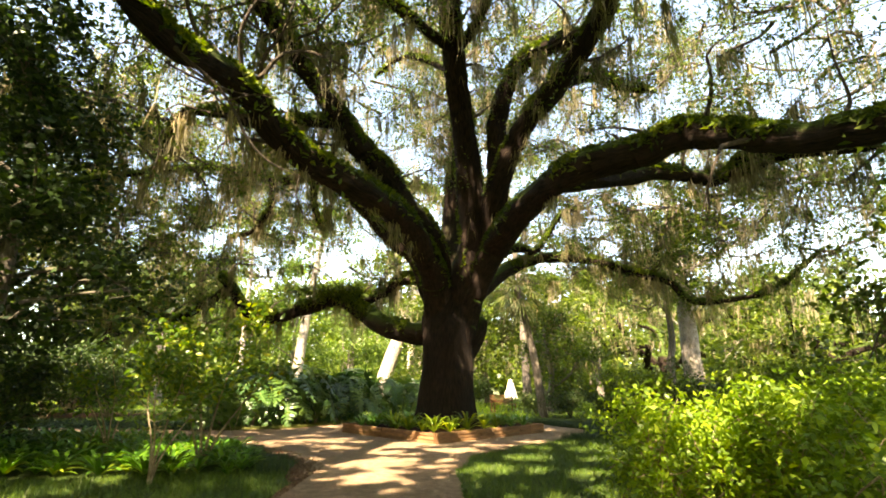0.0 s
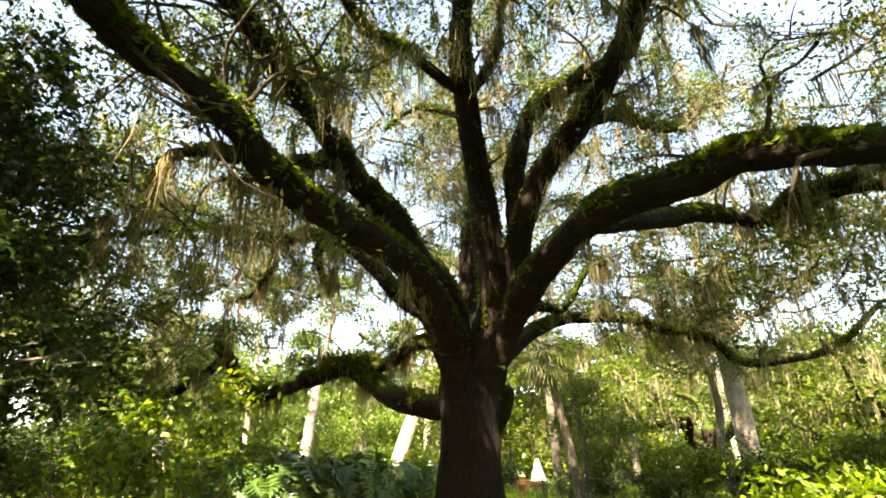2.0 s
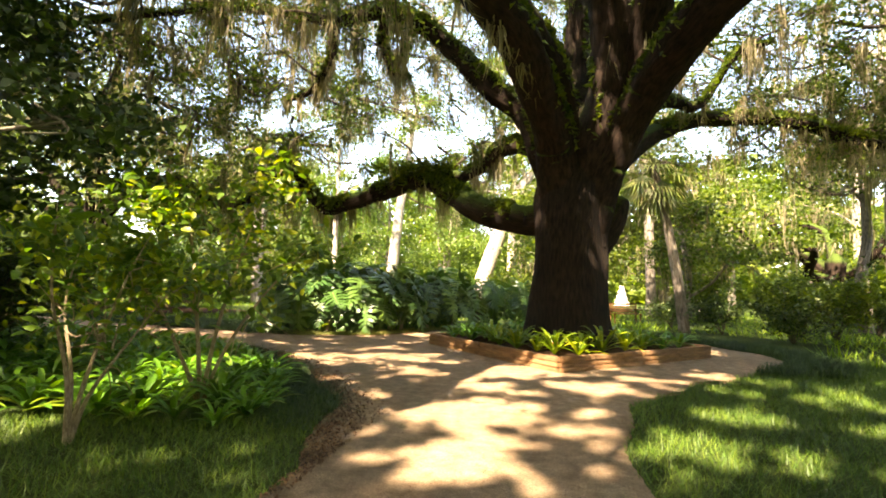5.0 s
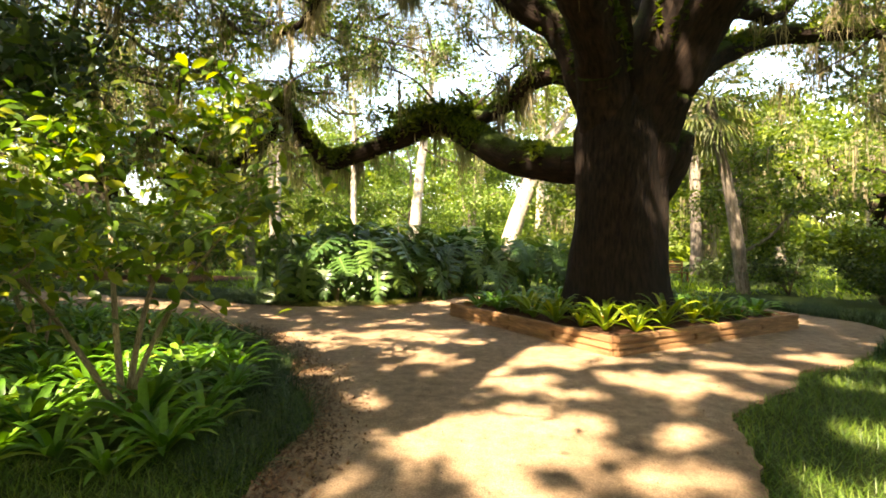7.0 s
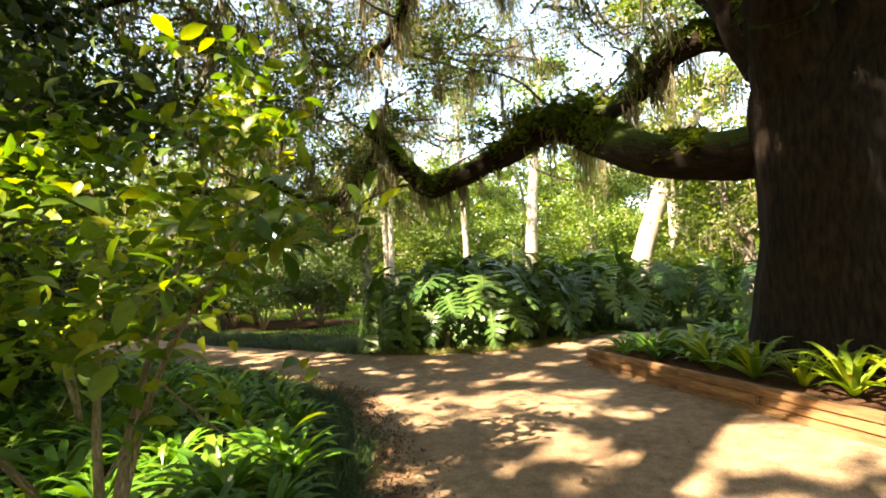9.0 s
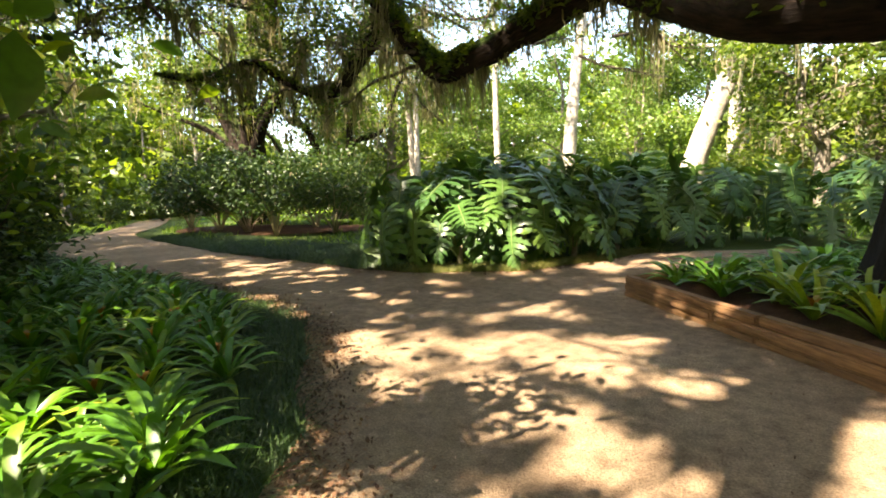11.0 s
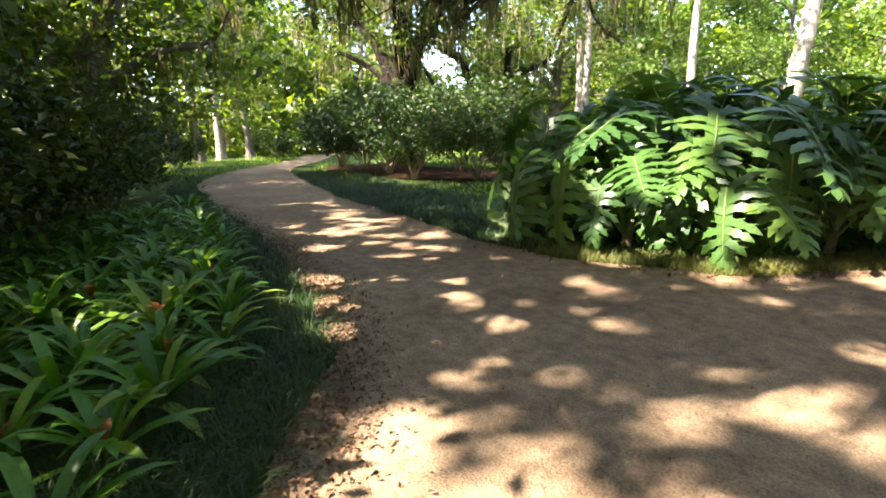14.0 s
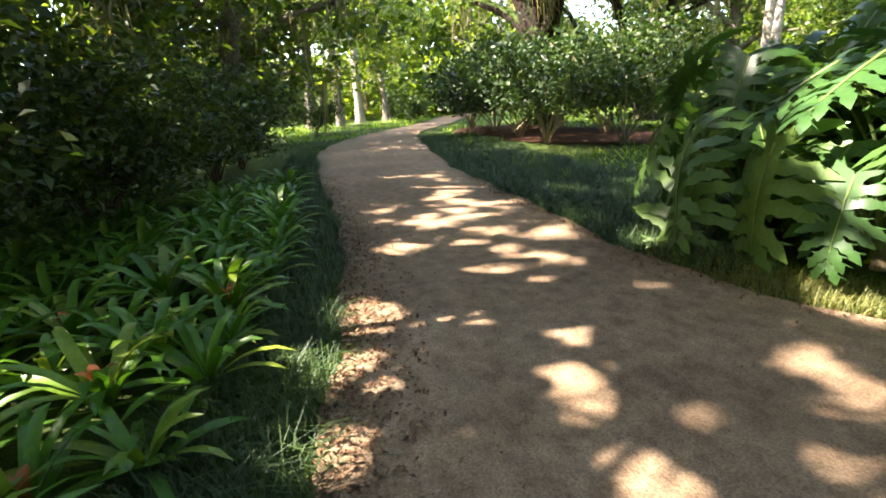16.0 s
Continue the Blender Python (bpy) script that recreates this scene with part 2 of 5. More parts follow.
def tube(pts, radii, seg=12, rough=0.0, seed=0.0):
    """A limb: rings along a path, with lumpy, furrowed skin. Gives vertices, quads and uv in metres."""
    p, n = np.asarray(pts, float), len(pts)
    r = np.asarray(radii, float)
    tang = np.gradient(p, axis=0)
    tang /= np.linalg.norm(tang, axis=1)[:, None] + 1e-9
    ref = np.array([1.0, 0, 0]) if abs(tang[0][0]) < 0.8 else np.array([0, 1.0, 0])
    v, uv = [], []
    ang = np.linspace(0, 2 * np.pi, seg + 1)
    length = 0.0
    for i in range(n):
        a = ref - tang[i] * (ref @ tang[i])
        a /= np.linalg.norm(a) + 1e-9
        b = np.cross(tang[i], a)
        ref = a
        if i:
            length += np.linalg.norm(p[i] - p[i - 1])
        rr = np.full(seg + 1, r[i])
        if rough:
            rr = rr * (1 + rough * (np.sin(ang * 5 + seed + length * 0.6) * 0.35 + np.sin(ang * 2 + seed * 2 + length * 1.3) * 0.5
                                    + np.sin(ang * 3 - length * 2.1 + seed) * 0.4 + np.sin(ang * 11 + np.sin(length * 2) * 2) * 0.25))
        v.append(p[i] + np.outer(np.cos(ang) * rr, a) + np.outer(np.sin(ang) * rr, b))
        uv.append(np.stack([ang * r.mean(), np.full(seg + 1, length)], 1))
    idx = np.arange(n * (seg + 1)).reshape(n, seg + 1)
    f = np.stack([idx[:-1, :-1], idx[:-1, 1:], idx[1:, 1:], idx[1:, :-1]], -1).reshape(-1, 4)
    return np.concatenate(v), f, np.concatenate(uv)


def unit(a):
    return a / (np.linalg.norm(a, axis=-1, keepdims=True) + 1e-9)


def leaves(centres, size, width=0.45, droop=0.3, up=0.3, spread=None):
    """One folded diamond leaf at each centre, in random directions. size: length, number or array."""
    c = np.asarray(centres, float)
    n = len(c)
    d = unit(rng.normal(size=(n, 3)) * (1, 1, 0.6) + (0, 0, -droop) + (0 if spread is None else spread))
    nrm = unit(rng.normal(size=(n, 3)) * 0.7 + (0, 0, up + 0.4))
    side = unit(np.cross(d, nrm))
    nrm = np.cross(side, d)
    ln = (np.broadcast_to(size, n) * rng.uniform(0.65, 1.3, n))[:, None]
    w = ln * width * 0.5
    base, tip = c - d * ln * 0.5, c + d * ln * 0.5
    mid = c + nrm * ln * 0.06
    v = np.stack([base, mid - side * w + nrm * w * 0.3, tip - nrm * ln * 0.08, mid + side * w + nrm * w * 0.3], 1).reshape(-1, 3)
    return v, np.arange(4 * n).reshape(n, 4)


def broad_leaves(centres, size, width=0.48):
    """Oval leaves with a fold along the rib and a bent tip, for plants that stand near."""
    c = np.asarray(centres, float)
    n = len(c)
    d = unit(rng.normal(size=(n, 3)) * (1, 1, 0.5) + (0, 0, -0.35))
    nrm = unit(rng.normal(size=(n, 3)) * 0.5 + (0, 0, 0.9))
    side = unit(np.cross(d, nrm))
    nrm = np.cross(side, d)
    ln = (np.broadcast_to(size, n) * rng.uniform(0.6, 1.25, n))[:, None]
    rows = []
    for u, w, lift in ((0.0, 0.05, 0.0), (0.28, 0.86, 0.05), (0.6, 0.92, 0.05), (0.86, 0.45, 0.0), (1.0, 0.03, -0.07)):
        p = c + d * ln * (u - 0.5) + nrm * ln * lift
        e = side * ln * width * 0.5 * w
        rows += [p - e + nrm * ln * 0.07 * w, p, p + e + nrm * ln * 0.07 * w]
    v = np.stack(rows, 1).reshape(-1, 3)
    b = (np.arange(n) * 15)[:, None]
    f = np.concatenate([b + np.array([3 * k + s, 3 * k + s + 1, 3 * k + s + 4, 3 * k + s + 3]) for k in range(4) for s in (0, 1)])
    return v, f


def strands(tops, length, width=0.02, per=9, spread=0.16, seg=4, wind=0.1):
    """Hanging strands, a bunch at each top: narrow, wavering strips that taper."""
    t = np.repeat(np.asarray(tops, float), per, axis=0)
    n = len(t)
    ln = np.repeat(np.broadcast_to(length, len(tops)), per) * rng.uniform(0.1, 1.0, n) ** 0.8 * 1.1
    start = t + rng.normal(size=(n, 3)) * (spread, spread, 0.06)
    ang = rng.uniform(0, np.pi, n)
    side = np.stack([np.cos(ang), np.sin(ang), np.zeros(n)], 1)
    rows = []
    drift = rng.normal(size=(n, 3)) * (wind, wind, 0) + np.repeat(rng.normal(size=(len(tops), 3)) * (wind, wind, 0), per, axis=0)
    for k in range(seg + 1):
        u = k / seg
        c = start + np.stack([np.zeros(n), np.zeros(n), -ln * u], 1) + drift * u * u + rng.normal(size=(n, 3)) * (0.035, 0.035, 0.02) * (k > 0)
        w = width * (1.0 if k == 0 else 1.25 - u * 1.1) * rng.uniform(0.6, 1.5, n)[:, None]
        rows += [c - side * w, c + side * w]
    v = np.stack(rows, 1).reshape(-1, 3)
    b = (np.arange(n) * 2 * (seg + 1))[:, None]
    f = np.concatenate([b + np.array([2 * k, 2 * k + 1, 2 * k + 3, 2 * k + 2]) for k in range(seg)])
    return v, f


def blades(roots, height, width, lean=0.5, seg=2):
    """Grass: a bent, tapering blade at each root."""
    r = np.asarray(roots, float)
    n = len(r)
    h = (np.broadcast_to(height, n) * rng.uniform(0.5, 1.25, n))[:, None]
    ang = rng.uniform(0, 2 * np.pi, n)
    out = np.stack([np.cos(ang), np.sin(ang), np.zeros(n)], 1)
    side = np.stack([-np.sin(ang), np.cos(ang), np.zeros(n)], 1)
    ln = rng.uniform(0.2, 1.3, n)[:, None] * lean
    rows = []
    for k in range(seg + 1):
        u = k / seg
        c = r + out * h * ln * u * u * 1.2 + np.array([0, 0, 1.0]) * h * (u - 0.45 * ln * u * u)
        w = width * (1 - 0.85 * u ** 1.5) * 0.5
        rows += [c - side * w, c + side * w]
    v = np.stack(rows, 1).reshape(-1, 3)
    b = (np.arange(n) * 2 * (seg + 1))[:, None]
    f = np.concatenate([b + np.array([2 * k, 2 * k + 1, 2 * k + 3, 2 * k + 2]) for k in range(seg)])
    return v, f


def ball(n, centre, radii, shell=0.5):
    """n points in a lumpy ellipsoid, more of them near its skin."""
    d = unit(rng.normal(size=(n, 3)))
    lump = 1 + 0.22 * np.sin(d[:, 0] * 5 + centre[0]) * np.sin(d[:, 1] * 6 + centre[1]) + 0.15 * np.sin(d[:, 2] * 7 + d[:, 0] * 4)
    return np.asarray(centre) + d * np.asarray(radii) * (lump * rng.uniform(0, 1, n) ** (1 - shell))[:, None]


# openings of the canopy, by where their light falls on the ground: x, y, length along the sun, width
GLADES = [(-1.2, 9.2, 0.9, 0.6), (-1.2, 10.8, 0.8, 0.75), (-2.1, 10.5, 0.3, 0.4), (-1.5, 12.4, 0.55, 0.9), (0.2, 12.8, 0.55, 0.9), (-2.7, 11.4, 0.3, 0.45), (-3.6, 12.1, 0.2, 0.35),
          (-2.6, 13.1, 0.35, 0.5), (-3.1, 13.6, 0.35, 0.6), (-0.9, 14.2, 0.65, 1.05), (0.2, 15.1, 0.5, 0.9), (1.4, 13.8, 0.3, 0.6), (2.5, 14.5, 0.3, 0.6), (1.8, 11.4, 0.45, 0.7), (-4.1, 16.35, 0.4, 0.55),
          (-3.2, 14.9, 0.6, 0.9), (-5.4, 14.4, 0.2, 0.4), (-4.9, 14.1, 0.2, 0.4), (-4.3, 14.7, 0.22, 0.35), (-2.1, 14.5, 0.35, 0.55), (-1.1, 13.6, 0.6, 0.7), (-2.3, 13.2, 0.3, 0.4), (-3.7, 14.0, 0.28, 0.4), (-4.7, 15.7, 0.2, 0.35), (-6.9, 16.2, 0.25, 0.4), (-6.3, 16.0, 0.2, 0.35),
          (-7.5, 16.5, 0.2, 0.3), (-5.7, 16.7, 0.2, 0.35), (-6.2, 17.4, 0.25, 0.5), (-5.6, 18.6, 0.2, 0.5), (-6.7, 18.5, 0.3, 0.55), (-5.0, 18.2, 0.2, 0.35), (-4.2, 17.3, 0.16, 0.4), (-4.2, 19.7, 0.3, 0.6),
          (-3.3, 20.5, 0.3, 0.6), (-9.3, 17.1, 0.15, 0.28), (-6.9, 14.8, 0.2, 0.3), (-12.5, 17.9, 0.4, 1.1), (-22.5, 19.5, 0.3, 1.1), (-14.5, 18.6, 0.3, 0.9), (-6.4, 19.9, 1.0, 0.85), (-5.8, 19.5, 0.35, 0.4),
          (-5.6, 20.7, 0.4, 0.55), (-7.2, 20.6, 0.3, 0.4), (-5.3, 10.6, 0.5, 0.6), (-5.6, 11.8, 0.7, 0.7), (-4.7, 12.3, 0.65, 0.65), (2.6, 9.5, 0.5, 0.5), (3.4, 11.2, 0.35, 0.5), (4.6, 10.0, 0.5, 0.5), (6.5, 10.6, 0.9, 1.0), (3.6, 13.0, 0.3, 0.5), (3.2, 6.8, 1.1, 0.8), (5.2, 7.6, 0.8, 0.7), (0.9, 10.0, 0.6, 0.5), (1.6, 16.0, 0.4, 0.5)]
_glades = [g for g in GLADES]
for _ in range(520):
    x, y, a, b = rng.uniform(-18, 9), rng.uniform(4, 26), rng.uniform(0.1, 0.36), rng.uniform(0.08, 0.34)
    if not (-1.6 < x < 2.2 and 16 < y < 22) and not (-10 < x < -5.6 and 11 < y < 14.6) and not (-7.2 < x < -4.3 and 14 < y < 17.2 and max(a, b) > 0.18):
        _glades.append((x, y, a, b))
_glades = np.array(_glades)
SLANT = np.array([SUN.x / SUN.z, SUN.y / SUN.z])
ALONG = SLANT / np.linalg.norm(SLANT)


def shading(points):
    """True for the points of the canopy that do not stand in one of its openings."""
    p = np.asarray(points, float)
    g = p[:, :2] - p[:, 2:3] * SLANT
    keep = np.ones(len(p), bool)
    ragged = (1 - 0.4 * np.sin(g[:, 0] * 9 + 2 * np.sin(g[:, 1] * 3)) * np.sin(g[:, 1] * 7)
              - 0.4 * np.sin(g[:, 0] * 23 + 3 * np.sin(g[:, 1] * 5)) * np.sin(g[:, 1] * 19 + g[:, 0] * 4))
    for x, y, a, b in _glades:
        near = np.flatnonzero(np.abs(g[:, 1] - y) < 2.2 * max(a, b))
        dx, dy = g[near, 0] - x, g[near, 1] - y
        u, w = dx * ALONG[0] + dy * ALONG[1], dx * ALONG[1] - dy * ALONG[0]
        keep[near] &= (u / a) ** 2 + (w / b) ** 2 > ragged[near]
    return keep


# ---- ground and path ----
LEFT_EDGE = [(-2.1, -8), (-2.2, 0), (-2.3, 5), (-2.4, 8), (-2.6, 9), (-3.0, 10.5), (-3.8, 11.8), (-4.6, 12.7), (-5.6, 13.8), (-6.5, 14.5), (-7.8, 15.0), (-9.4, 15.4),
             (-12.7, 15.9), (-22, 17.3), (-29, 20.3), (-36, 25.5), (-48, 33)]
FAR_EDGE = [(-50, 37), (-36, 28.5), (-28.5, 23.3), (-18.8, 20.2), (-13.4, 18.9), (-10.6, 18.5), (-8.1, 18.1), (-6.3, 18.5), (-5.4, 19.0), (-4.6, 20.1), (-3.6, 21.9), (-0.6, 23),
            (2.6, 22), (4.4, 19.8), (4.9, 17.5), (3.8, 15.6), (1.6, 13.1), (0.7, 11.7), (0.3, 10.1), (0.2, 8.7), (0.3, 7.4), (0.5, 4), (0.7, 0), (0.8, -8)]
left_line = curve_points([(x, y, 0) for x, y in LEFT_EDGE], 420)[:, :2]
far_line = curve_points([(x, y, 0) for x, y in FAR_EDGE], 520)[:, :2]
outline = np.concatenate([left_line, far_line])
outline = outline + rng.normal(size=outline.shape) * 0.012 + 0.045 * np.stack([np.sin(outline[:, 1] * 3.1) + np.sin(outline[:, 0] * 5.3), np.sin(outline[:, 0] * 3.7) + np.sin(outline[:, 1] * 6.1)], 1)


def inside(points, poly):
    x, y = points[:, 0], points[:, 1]
    res = np.zeros(len(points), bool)
    q = np.roll(poly, 1, axis=0)
    for (x1, y1), (x2, y2) in zip(poly, q):
        hit = ((y1 > y) != (y2 > y)) & (x < (x2 - x1) * (y - y1) / (y2 - y1 + 1e-12) + x1)
        res ^= hit
    return res


def edge_distance(points, line):
    d = np.full(len(points), 1e9)
    for i in range(0, len(line), 2):
        d = np.minimum(d, (points[:, 0] - line[i, 0]) ** 2 + (points[:, 1] - line[i, 1]) ** 2)
    return np.sqrt(d)


def scatter(n, x0, x1, y0, y1):
    return np.stack([rng.uniform(x0, x1, n), rng.uniform(y0, y1, n)], 1)


def flat(points, z=0.0):
    return np.concatenate([points, np.full((len(points), 1), z)], 1)


bm = bmesh.new()
cells = [-900, -300, -120, -70] + list(range(-50, 51, 4)) + [70, 120, 300, 900]
grid = [[bm.verts.new((x, y + 15, -0.02 + 0.015 * math.sin(x * 0.7) * math.sin(y * 0.9))) for x in cells] for y in cells]
for i in range(len(cells) - 1):
    for j in range(len(cells) - 1):
        bm.faces.new((grid[i][j], grid[i][j + 1], grid[i + 1][j + 1], grid[i + 1][j]))
tagged(new("ground", bm_mesh("ground", bm, LAWN_EARTH, True)), "dark green garden ground under trees", "ground", kind="structure")

bm = bmesh.new()
top = [bm.verts.new((x, y, 0.012)) for x, y in outline]
face = bm.faces.new(top)
bmesh.ops.triangulate(bm, faces=[face])
rim = [bm.verts.new((x * 1.0, y, -0.06)) for x, y in outline]
for i in range(len(top)):
    j = (i + 1) % len(top)
    bm.faces.new((top[j], top[i], rim[i], rim[j]))
bmesh.ops.recalc_face_normals(bm, faces=bm.faces)
tagged(new("path", bm_mesh("path", bm, PATH_EARTH)), "winding garden path of packed sandy earth", "path", kind="structure")

bm = bmesh.new()
mulch_ring = [(-22.3 + 7.6 * math.cos(a) * (1 + 0.06 * math.sin(3 * a)), 26.3 + 2.7 * math.sin(a + 0.25 * math.cos(a))) for a in np.linspace(0, 2 * math.pi, 48, endpoint=False)]
bm.faces.new([bm.verts.new((x, y, 0.03 + 0.01 * math.sin(x * 3))) for x, y in mulch_ring])
tagged(new("mulch_bed", bm_mesh("mulch_bed", bm, MULCH)), "red-brown bark mulch bed under the azaleas", "flower bed", kind="structure")


# ---- the great oak ----
def timber_box(length, width, height, bevel=0.018):
    bm = bmesh.new()
    bmesh.ops.create_cube(bm, size=1)
    bmesh.ops.scale(bm, vec=(length, width, height), verts=bm.verts)
    bmesh.ops.bevel(bm, geom=bm.edges[:], offset=bevel, segments=2, affect="EDGES")
    return bm


BOUGHS = [
    # name, start and end radius, twigs, path
    ("left", 0.56, 0.17, 26, [(-0.15, 17.0, 2.9), (-0.2, 16.5, 4.3), (-0.35, 15.7, 5.1), (-0.7, 14.4, 5.65), (-1.15, 12.7, 5.8), (-2.0, 10.9, 5.93), (-2.95, 9.8, 6.12), (-3.55, 9.0, 6.5), (-3.8, 8.3, 6.85), (-3.95, 7.3, 6.75), (-4.0, 6.2, 6.4), (-4.0, 5.0, 6.2)]),
    ("left_upper", 0.45, 0.13, 26, [(0.0, 17.0, 3.4), (-0.1, 16.5, 4.9), (-0.5, 15.0, 5.95), (-1.15, 13.2, 6.45), (-1.8, 12.0, 7.05), (-2.2, 11.2, 7.35), (-2.5, 10.45, 7.7), (-2.8, 9.8, 8.05), (-3.15, 9.2, 8.4), (-3.6, 8.3, 8.9), (-4.2, 7.0, 9.2)]),
    ("centre", 0.68, 0.25, 28, [(0.3, 16.95, 2.6), (0.6, 16.8, 4.6), (1.0, 16.6, 6.6), (0.9, 16.0, 8.3), (0.7, 15.2, 10.1), (0.4, 14.0, 11.7), (0.2, 12.6, 12.6), (0.2, 11.0, 13.4), (-0.1, 9.0, 14.1)]),
    ("back", 0.42, 0.2, 14, [(0.3, 17.3, 4.8), (0.3, 17.6, 7.7), (0.4, 17.8, 10.0), (0.5, 17.9, 13.1)]),
    ("right_upper", 0.54, 0.22, 26, [(0.5, 17.0, 2.9), (1.05, 16.8, 4.8), (1.6, 16.3, 6.8), (1.9, 15.4, 8.2), (2.6, 14.5, 9.6), (3.3, 13.5, 10.3), (3.8, 12.0, 10.6), (4.2, 10.8, 10.9), (4.5, 9.8, 11.6), (4.8, 8.2, 12.1)]),
    ("right_bow", 0.34, 0.26, 6, [(1.8, 15.6, 7.9), (1.9, 15.2, 10.5), (2.4, 14.6, 11.8), (3.2, 13.4, 12.0), (4.0, 11.8, 11.2)]),
    ("right", 0.54, 0.24, 10, [(0.4, 16.9, 2.8), (0.95, 16.6, 4.4), (1.7, 15.8, 5.9), (2.3, 13.8, 6.5), (3.0, 11.6, 6.6), (3.6, 10.5, 6.6), (4.6, 10.0, 6.7), (5.3, 9.3, 6.7), (5.8, 8.6, 6.3), (6.2, 7.9, 5.8), (6.6, 6.8, 5.4), (7.2, 5.6, 5.3)]),
    ("right_mid", 0.3, 0.14, 20, [(3.0, 11.7, 6.6), (4.6, 13.0, 7.3), (6.7, 14.5, 8.2), (8.1, 15.0, 8.3), (9.2, 15.3, 8.3), (9.9, 15.0, 8.9), (10.5, 14.4, 8.9), (11.8, 13.6, 9.0), (13.3, 13.0, 9.1)]),
    ("right_fork", 0.22, 0.08, 8, [(9.2, 15.3, 8.3), (10.1, 15.2, 8.5), (11.1, 14.6, 8.7), (12.0, 14.0, 8.6), (13.5, 13.5, 8.5)]),
    ("right_knee", 0.24, 0.12, 8, [(3.5, 13.2, 10.4), (4.7, 13.8, 11.2), (5.9, 14.4, 11.2), (7.2, 14.6, 11.1)]),
    ("right_low", 0.3, 0.09, 26, [(0.9, 17.3, 4.3), (2.3, 19.0, 5.8), (3.8, 20.6, 6.7), (5.7, 21.4, 7.1), (7.1, 21.0, 6.7), (8.7, 21.4, 6.3), (10.3, 22.0, 6.1), (11.3, 22.2, 5.2), (13.2, 22.0, 5.3), (15.4, 22.0, 5.9), (17.8, 22.0, 7.7)]),
    ("left_low", 0.42, 0.2, 8, [(-0.1, 17.1, 3.2), (-1.1, 17.4, 3.4), (-2.4, 18.0, 3.8), (-3.3, 18.8, 4.4), (-4.2, 19.3, 4.8), (-5.3, 19.6, 4.6), (-6.4, 19.6, 4.2), (-7.4, 19.5, 3.9), (-7.8, 19.4, 4.2), (-8.5, 19.1, 5.3), (-8.9, 19.2, 5.8)]),
    ("left_far", 0.19, 0.06, 16, [(-8.5, 19.2, 5.3), (-9.6, 19.6, 4.7), (-10.6, 20.0, 4.2), (-11.6, 20.0, 4.2), (-12.2, 19.6, 4.5), (-12.8, 19.0, 5.0), (-13.8, 18.5, 4.7), (-15.3, 18.0, 4.9)]),
    ("left_second", 0.26, 0.12, 8, [(-0.2, 17.2, 4.9), (-1.2, 17.7, 5.4), (-2.0, 18.3, 5.1), (-2.7, 18.6, 4.8), (-3.5, 19.0, 5.0), (-4.6, 19.2, 5.0)]),
    ("left_moss", 0.4, 0.08, 26, [(-0.3, 16.9, 4.4), (-0.9, 17.0, 5.9), (-1.9, 17.0, 6.8), (-3.3, 17.2, 8.25), (-4.8, 17.4, 9.15), (-6.5, 17.7, 9.25), (-8.1, 18.2, 9.9), (-11.0, 19.0, 10.95), (-13.3, 19.5, 12.1)]),
    ("left_drop", 0.2, 0.08, 5, [(-4.85, 17.4, 9.2), (-5.05, 17.5, 8.5), (-4.75, 17.6, 7.6), (-4.2, 17.6, 7.3)]),
    ("left_drop_far", 0.18, 0.06, 6, [(-6.6, 17.7, 9.2), (-6.75, 17.8, 8.1), (-7.3, 17.9, 7.3), (-8.2, 18.0, 7.0)]),
    ("left_over", 0.15, 0.05, 12, [(-3.65, 8.9, 6.6), (-4.85, 9.6, 7.3), (-6.05, 10.2, 7.5), (-6.6, 10.6, 6.95), (-7.4, 11.4, 6.5)]),
    ("left_over_far", 0.13, 0.05, 10, [(-8.1, 18.2, 9.9), (-9.4, 16.6, 9.2), (-10.8, 15.0, 8.2), (-12.0, 13.6, 7.2)]),
    ("left_spur", 0.2, 0.08, 6, [(-2.45, 10.55, 7.65), (-3.1, 10.9, 7.9), (-3.9, 11.2, 8.1), (-4.6, 11.6, 7.8)]),
    ("left_crown", 0.3, 0.1, 22, [(-0.2, 17.0, 5.0), (-1.0, 16.6, 7.2), (-2.4, 16.0, 9.4), (-3.9, 14.8, 11.2), (-5.2, 13.0, 12.6), (-6.0, 11.0, 13.8)]),
    ("top_left", 0.2, 0.1, 12, [(0.3, 13.6, 12.0), (-0.9, 12.4, 12.2), (-1.7, 11.5, 12.1), (-2.3, 10.8, 12.0), (-3.1, 9.6, 12.5)]),
    ("top_right", 0.16, 0.07, 8, [(0.4, 13.6, 11.9), (1.1, 12.8, 12.5), (1.3, 12.0, 13.0), (1.4, 11.0, 13.7)]),
    ("mid_spur", 0.14, 0.06, 8, [(0.3, 14.1, 11.6), (-0.9, 15.5, 13.1), (-1.8, 16.5, 13.8), (-2.7, 17.0, 13.4)]),
    ("back_right", 0.22, 0.07, 10, [(1.2, 17.5, 5.6), (2.8, 19.0, 6.8), (4.0, 20.0, 7.1), (5.2, 20.5, 8.8), (6.4, 21.0, 9.3)]),
]
OAK_AT = np.array([0.1, 17.0, 0.0])
oak = thing("live_oak", "huge spreading live oak, mossy limbs, ferns and hanging moss", "tree", OAK_AT)

